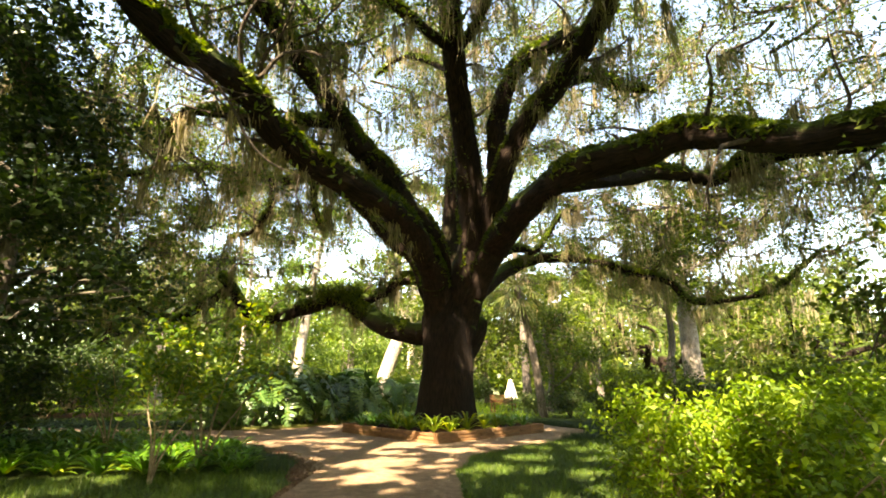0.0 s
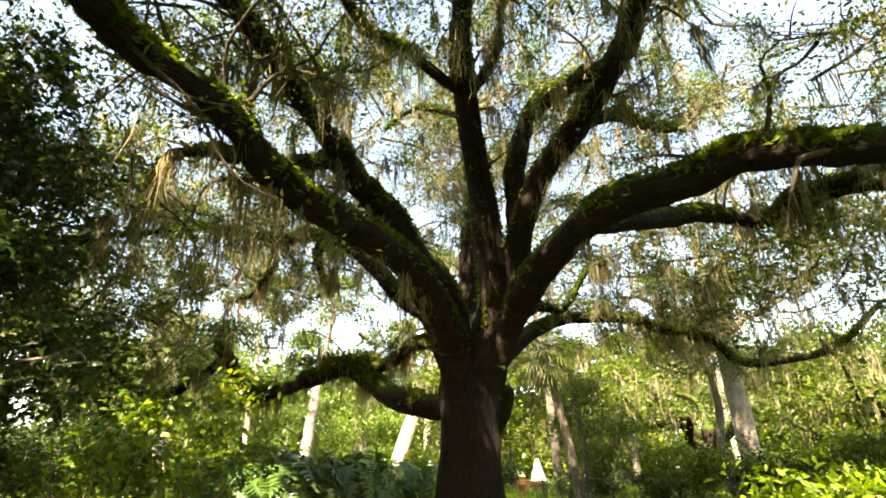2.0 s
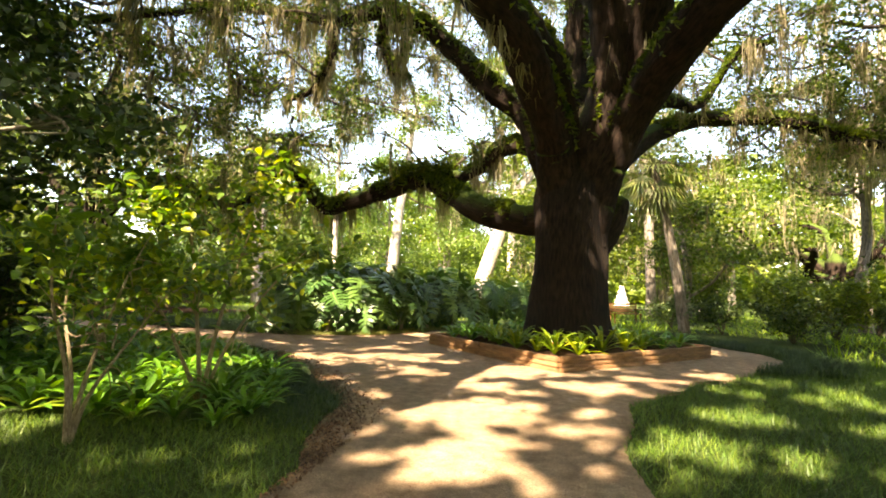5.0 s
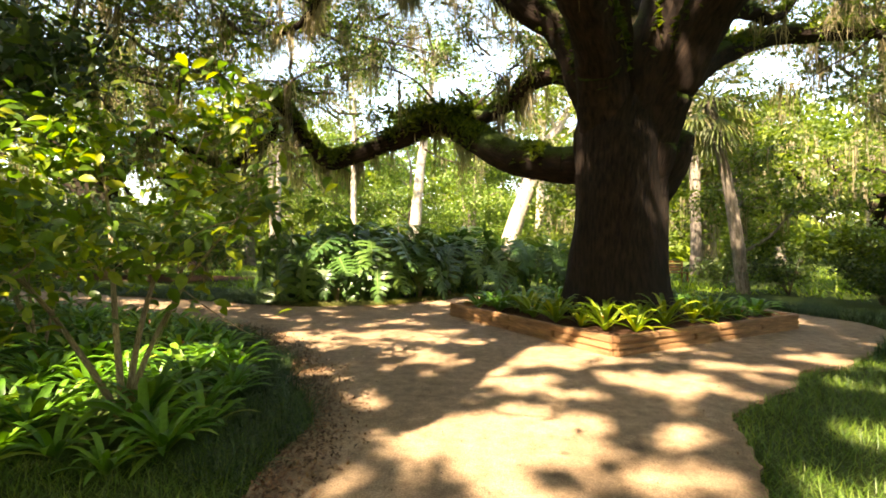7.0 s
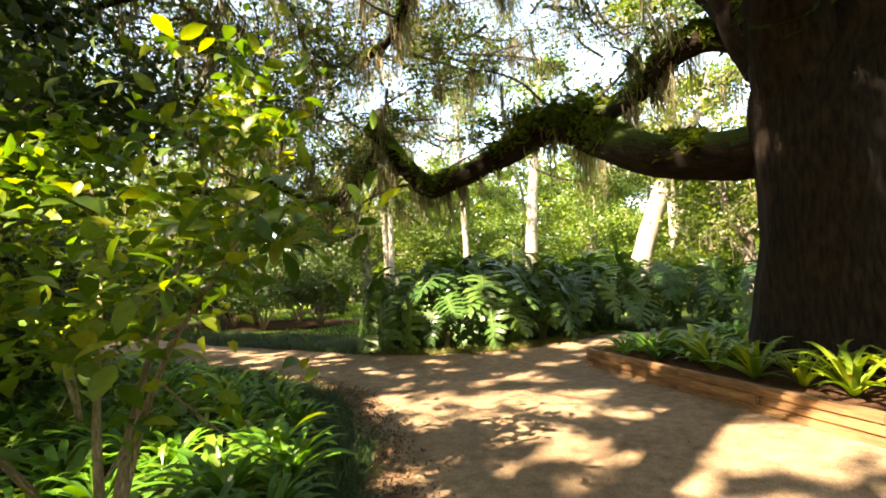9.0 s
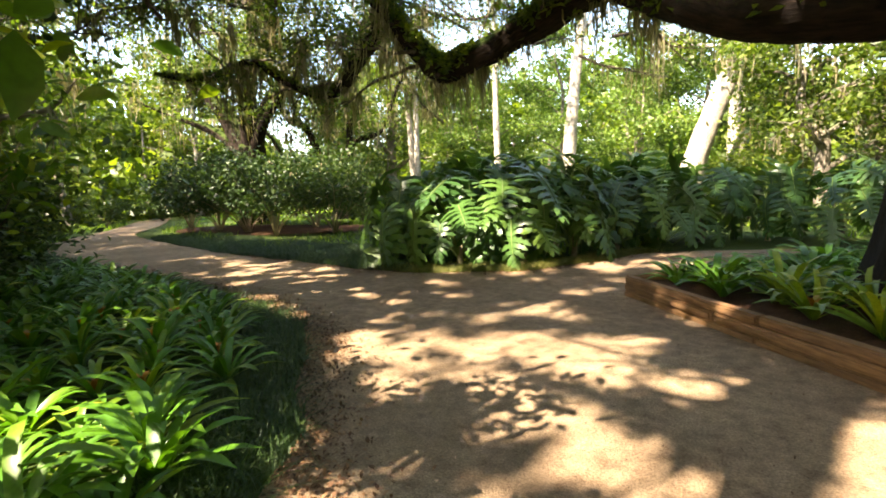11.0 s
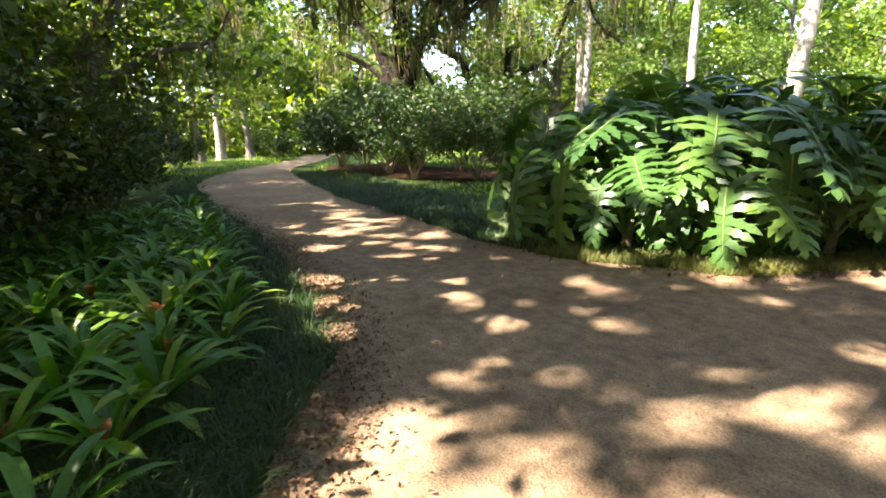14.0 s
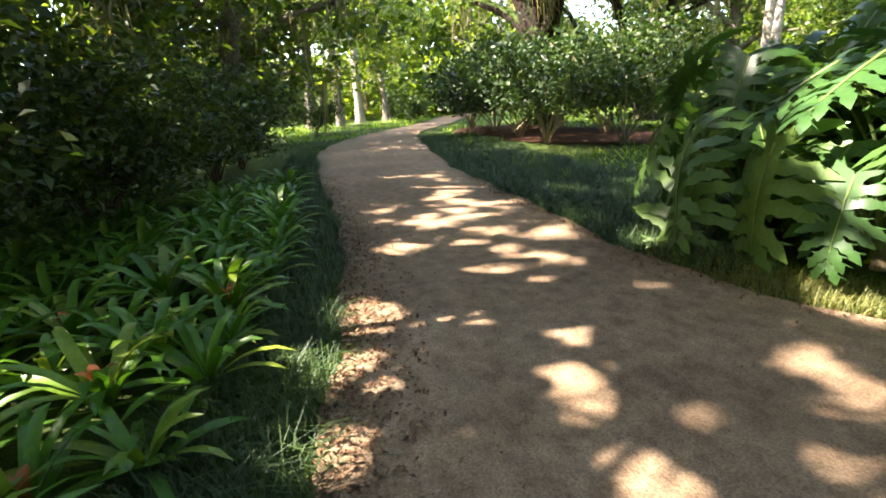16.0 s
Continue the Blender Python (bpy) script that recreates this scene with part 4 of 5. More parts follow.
def philodendron(x, y, size, count, label):
    t = thing("philodendron", label, "plant", (x, y, 0), "split-leaved plants", "", 0, size)
    for i in range(count):
        a = i * 2.4 + rng.normal() * 0.3
        u = (i + 0.5) / count
        reach, height = 0.3 + 0.75 * u ** 0.8 + rng.normal() * 0.1, 1.95 - 1.25 * u ** 1.15 + rng.normal() * 0.14
        d = np.array([math.cos(a), math.sin(a), 0])
        pts = curve_points([(0, 0, 0.1), d * reach * 0.35 + (0, 0, height * 0.6), d * reach + (0, 0, height)], 9)
        g = Geo()
        g.add(*tube(pts, np.linspace(0.02, 0.01, 9), 6))
        part("stalk", g.mesh("stalk", RIB, True), t, "pale green leaf stalk")
        tilt = 30 + 42 * u + rng.normal() * 15
        me, rib = SPLIT[rng.integers(0, 4)]
        lf = part("leaf", me, t, "", pose(*pts[-1], 0, 0, math.degrees(a)) @ pose(0, 0, 0, rng.normal() * 22, tilt, rng.normal() * 24) @ Matrix.Scale(rng.uniform(0.7, 1.15), 4))
        part("midrib", rib, lf, "pale midrib")
    g = Geo()
    g.add(*tube(curve_points([(0, 0, -0.1), (0.04, 0, 0.3), (0, 0.03, 0.7)], 8), np.linspace(0.07, 0.045, 8), 9, 0.1))
    part("stem", g.mesh("stem", STEM_BARK, True), t, "scarred brown stem")


for x, y, s, c in ((-7.2, 19.5, 1.0, 20), (-6.0, 20.1, 1.0, 18), (-8.5, 19.6, 0.95, 18), (-5.2, 21.0, 0.95, 16), (-6.8, 20.6, 1.1, 18), (-4.6, 22.3, 1.0, 16), (-5.9, 21.8, 1.1, 16), (-3.9, 23.2, 1.0, 16),
                   (-7.9, 20.9, 1.15, 16), (-5.0, 23.2, 1.1, 14), (-3.0, 24.3, 1.0, 14), (-1.6, 24.8, 0.9, 14), (-9.0, 20.6, 1.0, 14), (-4.2, 24.9, 1.1, 12), (-0.2, 24.9, 0.9, 12)):
    philodendron(x, y, s, c + 6, "split-leaved philodendron with huge lobed drooping leaves by the path")


# ---- shrubs ----
def shrub_meshes(height, spread, stems, count, leaf_size, leaf_mat, bark, low=0.35):
    """A many-stemmed shrub: a stem mesh, and leaves in uneven tufts at the stem ends."""
    made, pts = [], []
    for i in range(stems):
        g = Geo()
        a = i * 2.4 + rng.normal() * 0.4
        d = np.array([math.cos(a), math.sin(a), 0])
        reach = spread * rng.uniform(0.3, 0.95)
        top = height * rng.uniform(0.6, 1.0) * (1 - 0.3 * (reach / spread) ** 2)
        q = curve_points([(0, 0, -0.1), d * reach * 0.2 + (0, 0, top * 0.3), d * reach * 0.65 + (0, 0, top * 0.7) + rng.normal(size=3) * 0.07, d * reach + (0, 0, top)], 14)
        g.add(*tube(q, np.linspace(0.0105 * height, 0.004, 14), 6))
        for s in range(5):
            j = rng.integers(6, 14)
            e = unit(rng.normal(size=3) + d * 0.5 + (0, 0, 0.5)) * spread * rng.uniform(0.15, 0.45)
            b = curve_points([q[j], q[j] + e * 0.5 + rng.normal(size=3) * 0.04, q[j] + e], 5)
            g.add(*tube(b, np.linspace(0.009, 0.003, 5), 4))
            k = count // (stems * 5)
            pts.append(b[rng.integers(1, 5, k)] + rng.normal(size=(k, 3)) * spread * (0.15, 0.15, 0.1))
        made.append(g.mesh("stem", bark, True))
    pts = np.concatenate(pts)
    pts = pts[pts[:, 2] > height * low * rng.uniform(0.6, 1.1, len(pts))]
    c = Geo()
    if leaf_mat == CAMELLIA_LEAF:
        c.add(*broad_leaves(pts, leaf_size))
    else:
        c.add(*leaves(pts, leaf_size, 0.45, 0.25, 0.4))
    return made, c.mesh("foliage", leaf_mat)


def shrub(name, meshes, x, y, label, category, group="", turn=0.0, size=1.0):
    t = thing(name, label, category, (x, y, 0), group, "", turn, size)
    for me in meshes[0]:
        part("stem", me, t)
    part("foliage", meshes[1], t)["kind"] = "stuff"
    return t


camellia = shrub_meshes(3.4, 1.7, 4, 2300, 0.16, CAMELLIA_LEAF, STEM_BARK, 0.42)
shrub("camellia_shrub", camellia, -4.75, 10.4, "loose tall shrub, broad shiny yellow-green leaves, forked stems", "shrub")
camellia2 = shrub_meshes(2.6, 1.1, 4, 1000, 0.13, CAMELLIA_LEAF, STEM_BARK, 0.5)
shrub("camellia_shrub", camellia2, -4.75, 8.6, "thin leaning shrub with broad leaves over the lawn", "shrub")
shrub("camellia_shrub", camellia2, -7.4, 11.6, "slender leafy shrub standing in the bromeliad bed", "shrub", "", 140, 1.05)
azaleas = [shrub_meshes(3.1, 2.4, 11, 5200, 0.17, DARK_LEAF, STEM_BARK, 0.34), shrub_meshes(2.7, 2.2, 10, 4600, 0.16, SHRUB_LEAF, STEM_BARK, 0.36), shrub_meshes(3.3, 2.3, 11, 5200, 0.17, DARK_LEAF, STEM_BARK, 0.34)]
for x, y, k, s in ((-16.4, 25.2, 1, 1.1), (-18.6, 24.0, 0, 1.1), (-21.6, 24.9, 2, 1.2), (-24.8, 25.6, 0, 1.25), (-28.4, 26.2, 1, 1.3), (-20.0, 27.6, 2, 1.3), (-24.0, 28.3, 0, 1.35)):
    shrub("azalea", azaleas[k], x, y, "open azalea bush on bare stems in the mulch bed", "shrub", "azaleas in the mulch bed", rng.uniform(0, 360), s)
under = [shrub_meshes(2.7, 1.8, 9, 1800, 0.21, WOOD_LEAF, TWIG_BARK, 0.1), shrub_meshes(2.4, 1.8, 9, 1800, 0.2, SHRUB_LEAF, TWIG_BARK, 0.1)]
thicket = [shrub_meshes(2.7, 1.7, 14, 4200, 0.14, SHRUB_LEAF, TWIG_BARK, 0.2), shrub_meshes(2.4, 1.8, 14, 4200, 0.13, SHRUB_LEAF, TWIG_BARK, 0.1)]
for x, y, k, s in ((-10.6, 12.0, 0, 0.95), (-12.6, 12.9, 0, 1.0), (-14.8, 13.3, 1, 1.0), (-17.0, 14.2, 0, 1.1), (-11.4, 10.0, 1, 1.1), (-14.0, 10.8, 0, 1.2), (-19.5, 14.8, 1, 1.0), (-9.4, 9.2, 1, 0.9), (-9.0, 6.4, 0, 1.0), (-17.4, 11.6, 1, 1.2)):
    shrub("thicket_shrub", thicket[k], x, y, "dense dark evergreen shrub behind the bromeliad bed", "shrub", "dark evergreen shrubs", rng.uniform(0, 360), s)
for x, y, k, s in ((7.4, 22.5, 1, 0.7), (9.2, 23.6, 0, 0.8), (11.4, 22.6, 1, 0.85), (13.8, 23.4, 0, 0.9), (16.4, 22.0, 1, 1.0), (6.3, 25.4, 1, 0.7), (9.8, 27.0, 0, 0.9), (13, 28, 1, 1.0), (18, 26, 0, 1.1), (10.5, 17.5, 1, 0.8), (13.0, 18.5, 0, 0.9), (15.5, 16.0, 1, 1.0)):
    shrub("thicket_shrub", under[k], x, y, "rounded green shrub beyond the lawn", "shrub", "shrubs beyond the lawn", rng.uniform(0, 360), s)

# low leafy hedge beside the first stretch of path
hedge = [shrub_meshes(1.5, 0.95, 14, 5600, 0.074, HEDGE_LEAF, STEM_BARK, 0.05)]
for x, y, s in ((2.35, 5.3, 1.0), (3.3, 4.7, 1.05), (3.4, 5.9, 1.0), (4.5, 5.2, 1.1), (4.6, 6.4, 1.05), (5.7, 5.8, 1.1), (5.9, 7.0, 1.05), (7.0, 6.5, 1.1), (3.2, 3.6, 1.0), (4.4, 4.0, 1.05), (7.2, 8.0, 1.0), (5.8, 4.6, 1.1), (4.8, 8.6, 0.9), (5.6, 9.6, 0.95), (6.4, 10.8, 0.95), (7.4, 11.8, 1.0), (6.7, 9.2, 1.0), (7.8, 10.4, 1.0)):
    shrub("hedge_plant", hedge[0], x, y, "bushy yellow-green leafy plant in the hedge", "hedge plant", "hedge beside the path", rng.uniform(0, 360), s)


# ---- trees of the wood ----
def tree_meshes(height, trunk_r, limbs, spread, clumps, per, leaf_size, base=0.4, moss=40, lean=0.0, wobble=0.25, leaf_mat=WOOD_LEAF, bark=GREY_BARK, sites=()):
    """Trunk with limbs, crown of leaf clumps, hanging moss."""
    tr, br, pts, tops = Geo(), Geo(), [], []
    q = curve_points([(0, 0, -0.3)] + [(lean * height * u ** 1.3 + rng.normal() * wobble * u, rng.normal() * wobble * u, height * u) for u in (0.2, 0.4, 0.6, 0.8, 0.95)], 26)
    r = np.interp(np.linspace(0, 1, 26), [0, 0.06, 0.5, 1], [trunk_r * 1.4, trunk_r, trunk_r * 0.7, trunk_r * 0.12])
    tr.add(*tube(q, r, 16, 0.08, rng.uniform(0, 6)))
    for i in range(limbs):
        u = base + (1 - base) * (i + 0.3) / limbs
        j = int(u * 25)
        a = i * 2.4 + rng.normal() * 0.4
        d = np.array([math.cos(a), math.sin(a), 0.0])
        ln = spread * (1 - 0.55 * (u - base) / (1 - base)) * rng.uniform(0.7, 1.15)
        e = [q[j], q[j] + d * ln * 0.3 + (0, 0, ln * 0.2), q[j] + d * ln * 0.65 + rng.normal(size=3) * ln * 0.1 + (0, 0, ln * 0.3), q[j] + d * ln + rng.normal(size=3) * ln * 0.12 + (0, 0, ln * 0.25)]
        e = curve_points(e, 14)
        br.add(*tube(e, np.linspace(r[j] * 0.5, 0.02, 14), 7, 0.06, i))
        for c in range(clumps):
            k = rng.integers(5, 14)
            w = e[k] + rng.normal(size=3) * ln * (0.2, 0.2, 0.13)
            br.add(*tube(curve_points([e[k], (e[k] + w) / 2 + rng.normal(size=3) * 0.1, w], 5), np.linspace(0.03, 0.01, 5), 4))
            pts.append(w + rng.normal(size=(per, 3)) * (0.55, 0.55, 0.3) * (0.5 + spread * 0.1))
            tops.append(w + rng.normal(size=3) * 0.3)
            tops.append(e[k])
    lv, pts = Geo(), np.concatenate(pts)
    for x, y in sites:
        pts = pts[shading(pts + (x, y, 0))]
    lv.add(*leaves(pts, leaf_size, 0.55))
    out = [tr.mesh("trunk", bark, True), br.mesh("limbs", bark, True), lv.mesh("crown", leaf_mat)]
    if moss:
        tops = np.array(tops)
        tops = tops[rng.integers(0, len(tops), moss)]
        ms = Geo()
        ms.add(*strands(tops, rng.uniform(0.7, 2.6, moss), 0.034, 11, 0.22, 3))
        out.append(ms.mesh("hanging_moss", MOSS))
    return out


def tree(name, meshes, x, y, label, group="", turn=0.0, size=1.0):
    t = thing(name, label, "tree", (x, y, 0), group, "", turn, size)
    part("trunk", meshes[0], t)
    part("branchwork", meshes[1], t)
    part("crown", meshes[2], t)["kind"] = "stuff"
    if len(meshes) > 3:
        part("hanging_moss", meshes[3], t, "grey-tan hanging moss")["kind"] = "stuff"
    return t


WOOD = [tree_meshes(13, 0.32, 9, 5.0, 6, 70, 0.34, 0.24, 22), tree_meshes(11, 0.26, 8, 4.2, 6, 70, 0.32, 0.2, 18, 0.08), tree_meshes(15, 0.36, 10, 5.4, 6, 65, 0.36, 0.28, 24, -0.06),
        tree_meshes(9, 0.3, 8, 5.2, 6, 75, 0.3, 0.2, 24, 0.12, 0.5, OAK_LEAF)]
BROAD = [tree_meshes(10, 0.45, 12, 7.0, 8, 62, 0.34, 0.2, 44, 0.1, 0.6, OAK_LEAF), tree_meshes(9, 0.4, 11, 6.4, 8, 62, 0.34, 0.18, 40, -0.12, 0.6, OAK_LEAF)]
LIME = [tree_meshes(9, 0.12, 8, 3.2, 8, 105, 0.2, 0.16, 0, 0.03, 0.2, LIME_LEAF), tree_meshes(11, 0.14, 9, 3.4, 8, 105, 0.2, 0.18, 0, -0.02, 0.2, LIME_LEAF)]
PALE = [tree_meshes(17, 0.3, 8, 4.0, 5, 60, 0.2, 0.55, 30, 0.07, 0.2, WOOD_LEAF, PALE_BARK), tree_meshes(16, 0.34, 8, 4.6, 4, 50, 0.2, 0.4, 60, 0.02, 0.3, WOOD_LEAF, PALE_BARK)]
DARK = tree_meshes(10, 0.22, 14, 3.0, 12, 150, 0.18, 0.2, 0, 0.0, 0.15, DARK_LEAF, GREY_BARK, [(-9.6, 10.4)])

tree("magnolia_tree", DARK, -9.6, 10.4, "dark glossy-leaved evergreen tree in deep shade")
tree("magnolia_tree", DARK, -15.5, 4.4, "dark evergreen tree beside the garden", "", 100, 1.05)
tree("pale_trunk_tree", tree_meshes(20, 0.5, 7, 4.0, 5, 60, 0.3, 0.62, 16, 0.12, 0.08, LIME_LEAF, PALE_BARK), -13.4, 45.7, "tall tree with a thick sunlit white trunk", "", 0)
tree("pale_trunk_tree", tree_meshes(18, 0.24, 7, 3.4, 5, 60, 0.3, 0.66, 12, 0.0, 0.06, LIME_LEAF, PALE_BARK), -16.4, 40.7, "slim straight white-trunked tree in the bright clearing", "", 180)
tree("pale_trunk_tree", tree_meshes(17, 0.52, 11, 6.0, 3, 16, 0.2, 0.32, 40, 0.01, 0.3, WOOD_LEAF, PALE_BARK), 13.8, 27.8, "tall pale-barked tree with bare crooked limbs", "", 40)
tree("pale_trunk_tree", tree_meshes(11, 0.24, 7, 3.4, 4, 40, 0.22, 0.5, 24, -0.03, 0.3, OAK_LEAF, GREY_BARK), 13.6, 29.8, "slender reddish-grey tree beside the pale one", "", 200)
tree("pale_trunk_tree", PALE[1], 22.0, 45.0, "tall grey-white tree far in the wood", "", 200)
tree("pale_trunk_tree", PALE[0], -21.5, 38.5, "grey twin-trunked tree behind the azaleas", "", 90, 0.8)
tree("pale_trunk_tree", PALE[0], -22.3, 39.4, "grey twin-trunked tree behind the azaleas", "", 260, 0.85)
leaning = tree_meshes(15, 0.72, 7, 5, 6, 70, 0.3, 0.55, 30, 0.42, 0.2, WOOD_LEAF, PALE_BARK)
tree("leaning_tree", leaning, -5.6, 43.6, "thick pale trunk leaning over the clearing")
# oaks with y below 6 stand out of view, added to block sky and sun
for x, y, k, s in ((-28, 38, 1, 0.9), (-27, 43, 0, 1.1), (-24, 5.0, 0, 1.4), (-29.5, 15.0, 1, 1.35), (8, 41, 0, 1.0), (24, 35, 1, 1.1), (1, 40, 1, 0.9), (-27, 12, 1, 1.1), (-36, 16, 0, 1.1),
                   (17, 14, 1, 1.0), (-5, -13, 0, 1.4), (8, -16, 1, 1.5), (-17, -10, 1, 1.4), (18, -9, 0, 1.4), (-24, 0, 0, 1.3), (22, 3, 1, 1.3)):
    tree("broad_oak", BROAD[k], x, y, "low-limbed oak with a wide moss-hung crown; the unseen ones added for shade", "oaks round the garden", rng.uniform(0, 360), s)
for x, y, k, a, s in ((-9, 48, 0, 0, 1.25), (-14.5, 48.5, 1, 80, 1.3), (-5, 51, 1, 140, 1.3), (-18.5, 45, 0, 300, 1.2), (-21, 47, 0, 160, 1.1), (-7, 55, 1, 30, 1.1), (-2, 52, 0, 210, 1.0), (-26, 50, 1, 250, 1.0), (-12, 60, 1, 300, 1.2), (-19, 58, 0, 20, 1.2)):
    tree("lime_green_tree", LIME[k], x, y, "young tree with bright sunlit spring leaves", "bright young trees", a, s)
# the last three, at negative y, are unseen and added to dim sky light
for x, y, k, s in ((-46, 27, 1, 1.1), (-41, 20, 2, 1.0), (-33, 13.5, 1, 1.0), (-27, 9, 0, 1.0), (-50, 40, 2, 1.1), (-22, 3, 3, 1.1),
                   (4, 44, 3, 1.1), (8.5, 38, 1, 0.9), (12, 48, 0, 1.0), (30, 18, 0, 1.0), (22, 10, 3, 1.2), (17, 55, 2, 1.0),
                   (-3, 62, 2, 1.0), (-28, 60, 2, 1.1), (-36, 52, 0, 1.1), (28, 55, 2, 1.1), (38, 30, 2, 1.1), (6.5, 31.5, 3, 0.7), (-58, 30, 0, 1.2), (-60, 45, 2, 1.2),
                   (-12, -8, 0, 1.1), (0, -14, 2, 1.1), (10, -10, 1, 1.2)):
    tree("moss_hung_tree", WOOD[k], x, y, "moss-hung woodland tree with small green leaves; the unseen ones added for shade", "trees of the wood", rng.uniform(0, 360), s)
for x, y, k, s in ((-28, 30, 1, 0.7), (-31, 36, 0, 0.8), (-24, 44, 1, 1.1), (-8, 30, 1, 0.75), (-2, 31, 0, 0.8), (2, 36, 1, 0.9), (8, 34, 0, 0.9), (-11, 33, 1, 0.85), (-17, 36, 0, 1.0), (14, 36, 1, 1.1), (20, 29, 0, 1.1), (-33, 19, 1, 0.8), (-28, 15.5, 0, 0.9), (-40, 27, 1, 0.9),
                   (-6, 37, 1, 0.8), (-12, 41, 0, 0.8), (-1, 42, 0, 0.9), (-20, 31, 1, 0.9), (5, 27.5, 1, 0.55), (22, 22, 1, 1.1), (-23, 12, 0, 1.0), (-44, 33, 1, 1.0), (-48, 28, 0, 1.0)):
    shrub("woodland_shrub", under[k], x, y, "leafy green understorey shrub in the wood", "shrub", "understorey shrubs", rng.uniform(0, 360), s * 1.15)

TALL = [tree_meshes(22, 0.34, 12, 5.0, 6, 62, 0.34, 0.3, 26, 0.04, 0.4, WOOD_LEAF, PALE_BARK), tree_meshes(20, 0.3, 12, 4.6, 6, 62, 0.32, 0.28, 26, -0.05, 0.4, OAK_LEAF, GREY_BARK)]
for x, y, k, s in ((-3, 47, 0, 1.1), (6, 36, 1, 1.0), (20, 48, 1, 1.0), (-43, 22.5, 1, 1.0), (-47, 25, 0, 1.0), (-20, 8, 0, 0.9)):
    tree("tall_tree", TALL[k], x, y, "tall airy woodland tree with sunlit leaves", "tall trees of the wood", rng.uniform(0, 360), s)

# forked oak beyond the azaleas
forked = thing("forked_oak", "big old oak with a forked dark trunk against the sky", "tree", (-28.2, 30.4, 0))
g = Geo()
g.add(*tube(curve_points([(0, 0, -0.3), (0.1, 0, 2.0), (0, 0, 4.2), (0.1, 0, 5.4)], 18), np.interp(np.linspace(0, 1, 18), [0, 0.1, 0.8, 1], [1.4, 1.0, 0.85, 0.2]), 20, 0.08))
part("trunk", g.mesh("trunk", OAK_BARK, True), forked)
crown_pts, moss_pts = [], []
for k, (dx, dy, h, r) in enumerate(((-5.5, -2.5, 11.5, 0.8), (-1.6, 2.0, 13.0, 0.6), (1.4, -0.6, 13.5, 0.6), (4.6, 1.2, 11.0, 0.55), (-9.0, -2.5, 8.6, 0.42), (8.0, -2.0, 8.8, 0.4), (3.0, -3.5, 10.0, 0.4))):
    q = curve_points([(0, 0, 3.8), (dx * 0.25, dy * 0.25, 3.8 + (h - 3.8) * 0.4), (dx * 0.6 + rng.normal() * 0.3, dy * 0.6, 3.8 + (h - 3.8) * 0.7), (dx, dy, h)], 18)
    g = Geo()
    g.add(*tube(q, np.linspace(r, 0.08, 18), 12, 0.09, k))
    part("limb", g.mesh("limb", OAK_BARK, True), forked)
    for _ in range(24):
        c = q[rng.integers(8, 18)] + rng.normal(size=3) * (1.6, 1.6, 0.8) + (-0.4, -0.9, 1.0)
        crown_pts.append(c + rng.normal(size=(70, 3)) * (0.6, 0.6, 0.32))
        moss_pts.append(c)
g = Geo()
g.add(*leaves(np.concatenate(crown_pts), 0.24, 0.5))
part("crown", g.mesh("crown", OAK_LEAF), forked)["kind"] = "stuff"
g = Geo()
g.add(*strands(np.array(moss_pts)[::2], 1.6, 0.035, 11, 0.25, 3))
part("hanging_moss", g.mesh("hanging_moss", MOSS), forked, "grey-tan hanging moss")["kind"] = "stuff"

# low green growth under the trees
g = Geo()
p = scatter(52000, -45, 32, 17, 48)
d = edge_distance(p, far_line)
ring = np.array(mulch_ring)
p = p[~inside(p, path_poly) & (d > 1.2) & ~inside(p, ring) & (np.hypot(p[:, 0], p[:, 1] - 17.4) > 5.5) & (np.sin(p[:, 0] * 0.8) + np.sin(p[:, 1] * 0.7 + p[:, 0] * 0.3) > -0.6)]
g.add(*blades(flat(p, -0.02), 0.32 + 0.25 * np.sin(p[:, 0] * 1.3) * np.sin(p[:, 1] * 1.1), 0.05, 1.1, 1))
stuff("ground_cover", g, HEDGE_LEAF, "knee-high green ground cover under the trees", "ground cover")

# cabbage palms
def cabbage_palm(x, y, height, lean, girth, label, spread=1.0):
    palm = thing("cabbage_palm", label, "palm tree", (x, y, 0))
    head = np.array([lean, 0.0, height])
    g = Geo()
    g.add(*tube(curve_points([(0, 0, -0.2), (lean * 0.35, 0, height * 0.45), head], 14), np.linspace(girth * 1.25, girth, 14), 12, 0.08))
    part("trunk", g.mesh("trunk", GREY_BARK, True), palm)
    for i in range(30):
        a = i * 2.4
        el = 1.1 - 2.5 * i / 30
        d = np.array([math.cos(a) * math.cos(el), math.sin(a) * math.cos(el), math.sin(el)])
        tip = d * 1.3 * spread + head
        g = Geo()
        g.add(*tube(curve_points([head, d * 0.7 * spread + head + (0, 0, 0.05), tip], 6), np.linspace(0.03, 0.015, 6), 5))
        side = unit(np.cross(d, (0.01, 0, 1.0)))
        for s in np.linspace(-1.1, 1.1, 11):
            e = (d * math.cos(s) + side * math.sin(s)) * spread
            w = np.cross(e, unit(np.cross(side, d))) * 0.05
            bend, fall = tip + e * 0.75 - (0, 0, 0.08), tip + e * 1.25 - (0, 0, 0.45)
            g.add(np.array([tip - w * 0.4, tip + w * 0.4, bend + w, bend - w]), np.array([[0, 1, 2, 3]]))
            g.add(np.array([bend - w, bend + w, fall + w * 0.1, fall - w * 0.1]), np.array([[0, 1, 2, 3]]))
        part("frond", g.mesh("frond", PALM_LEAF), palm)


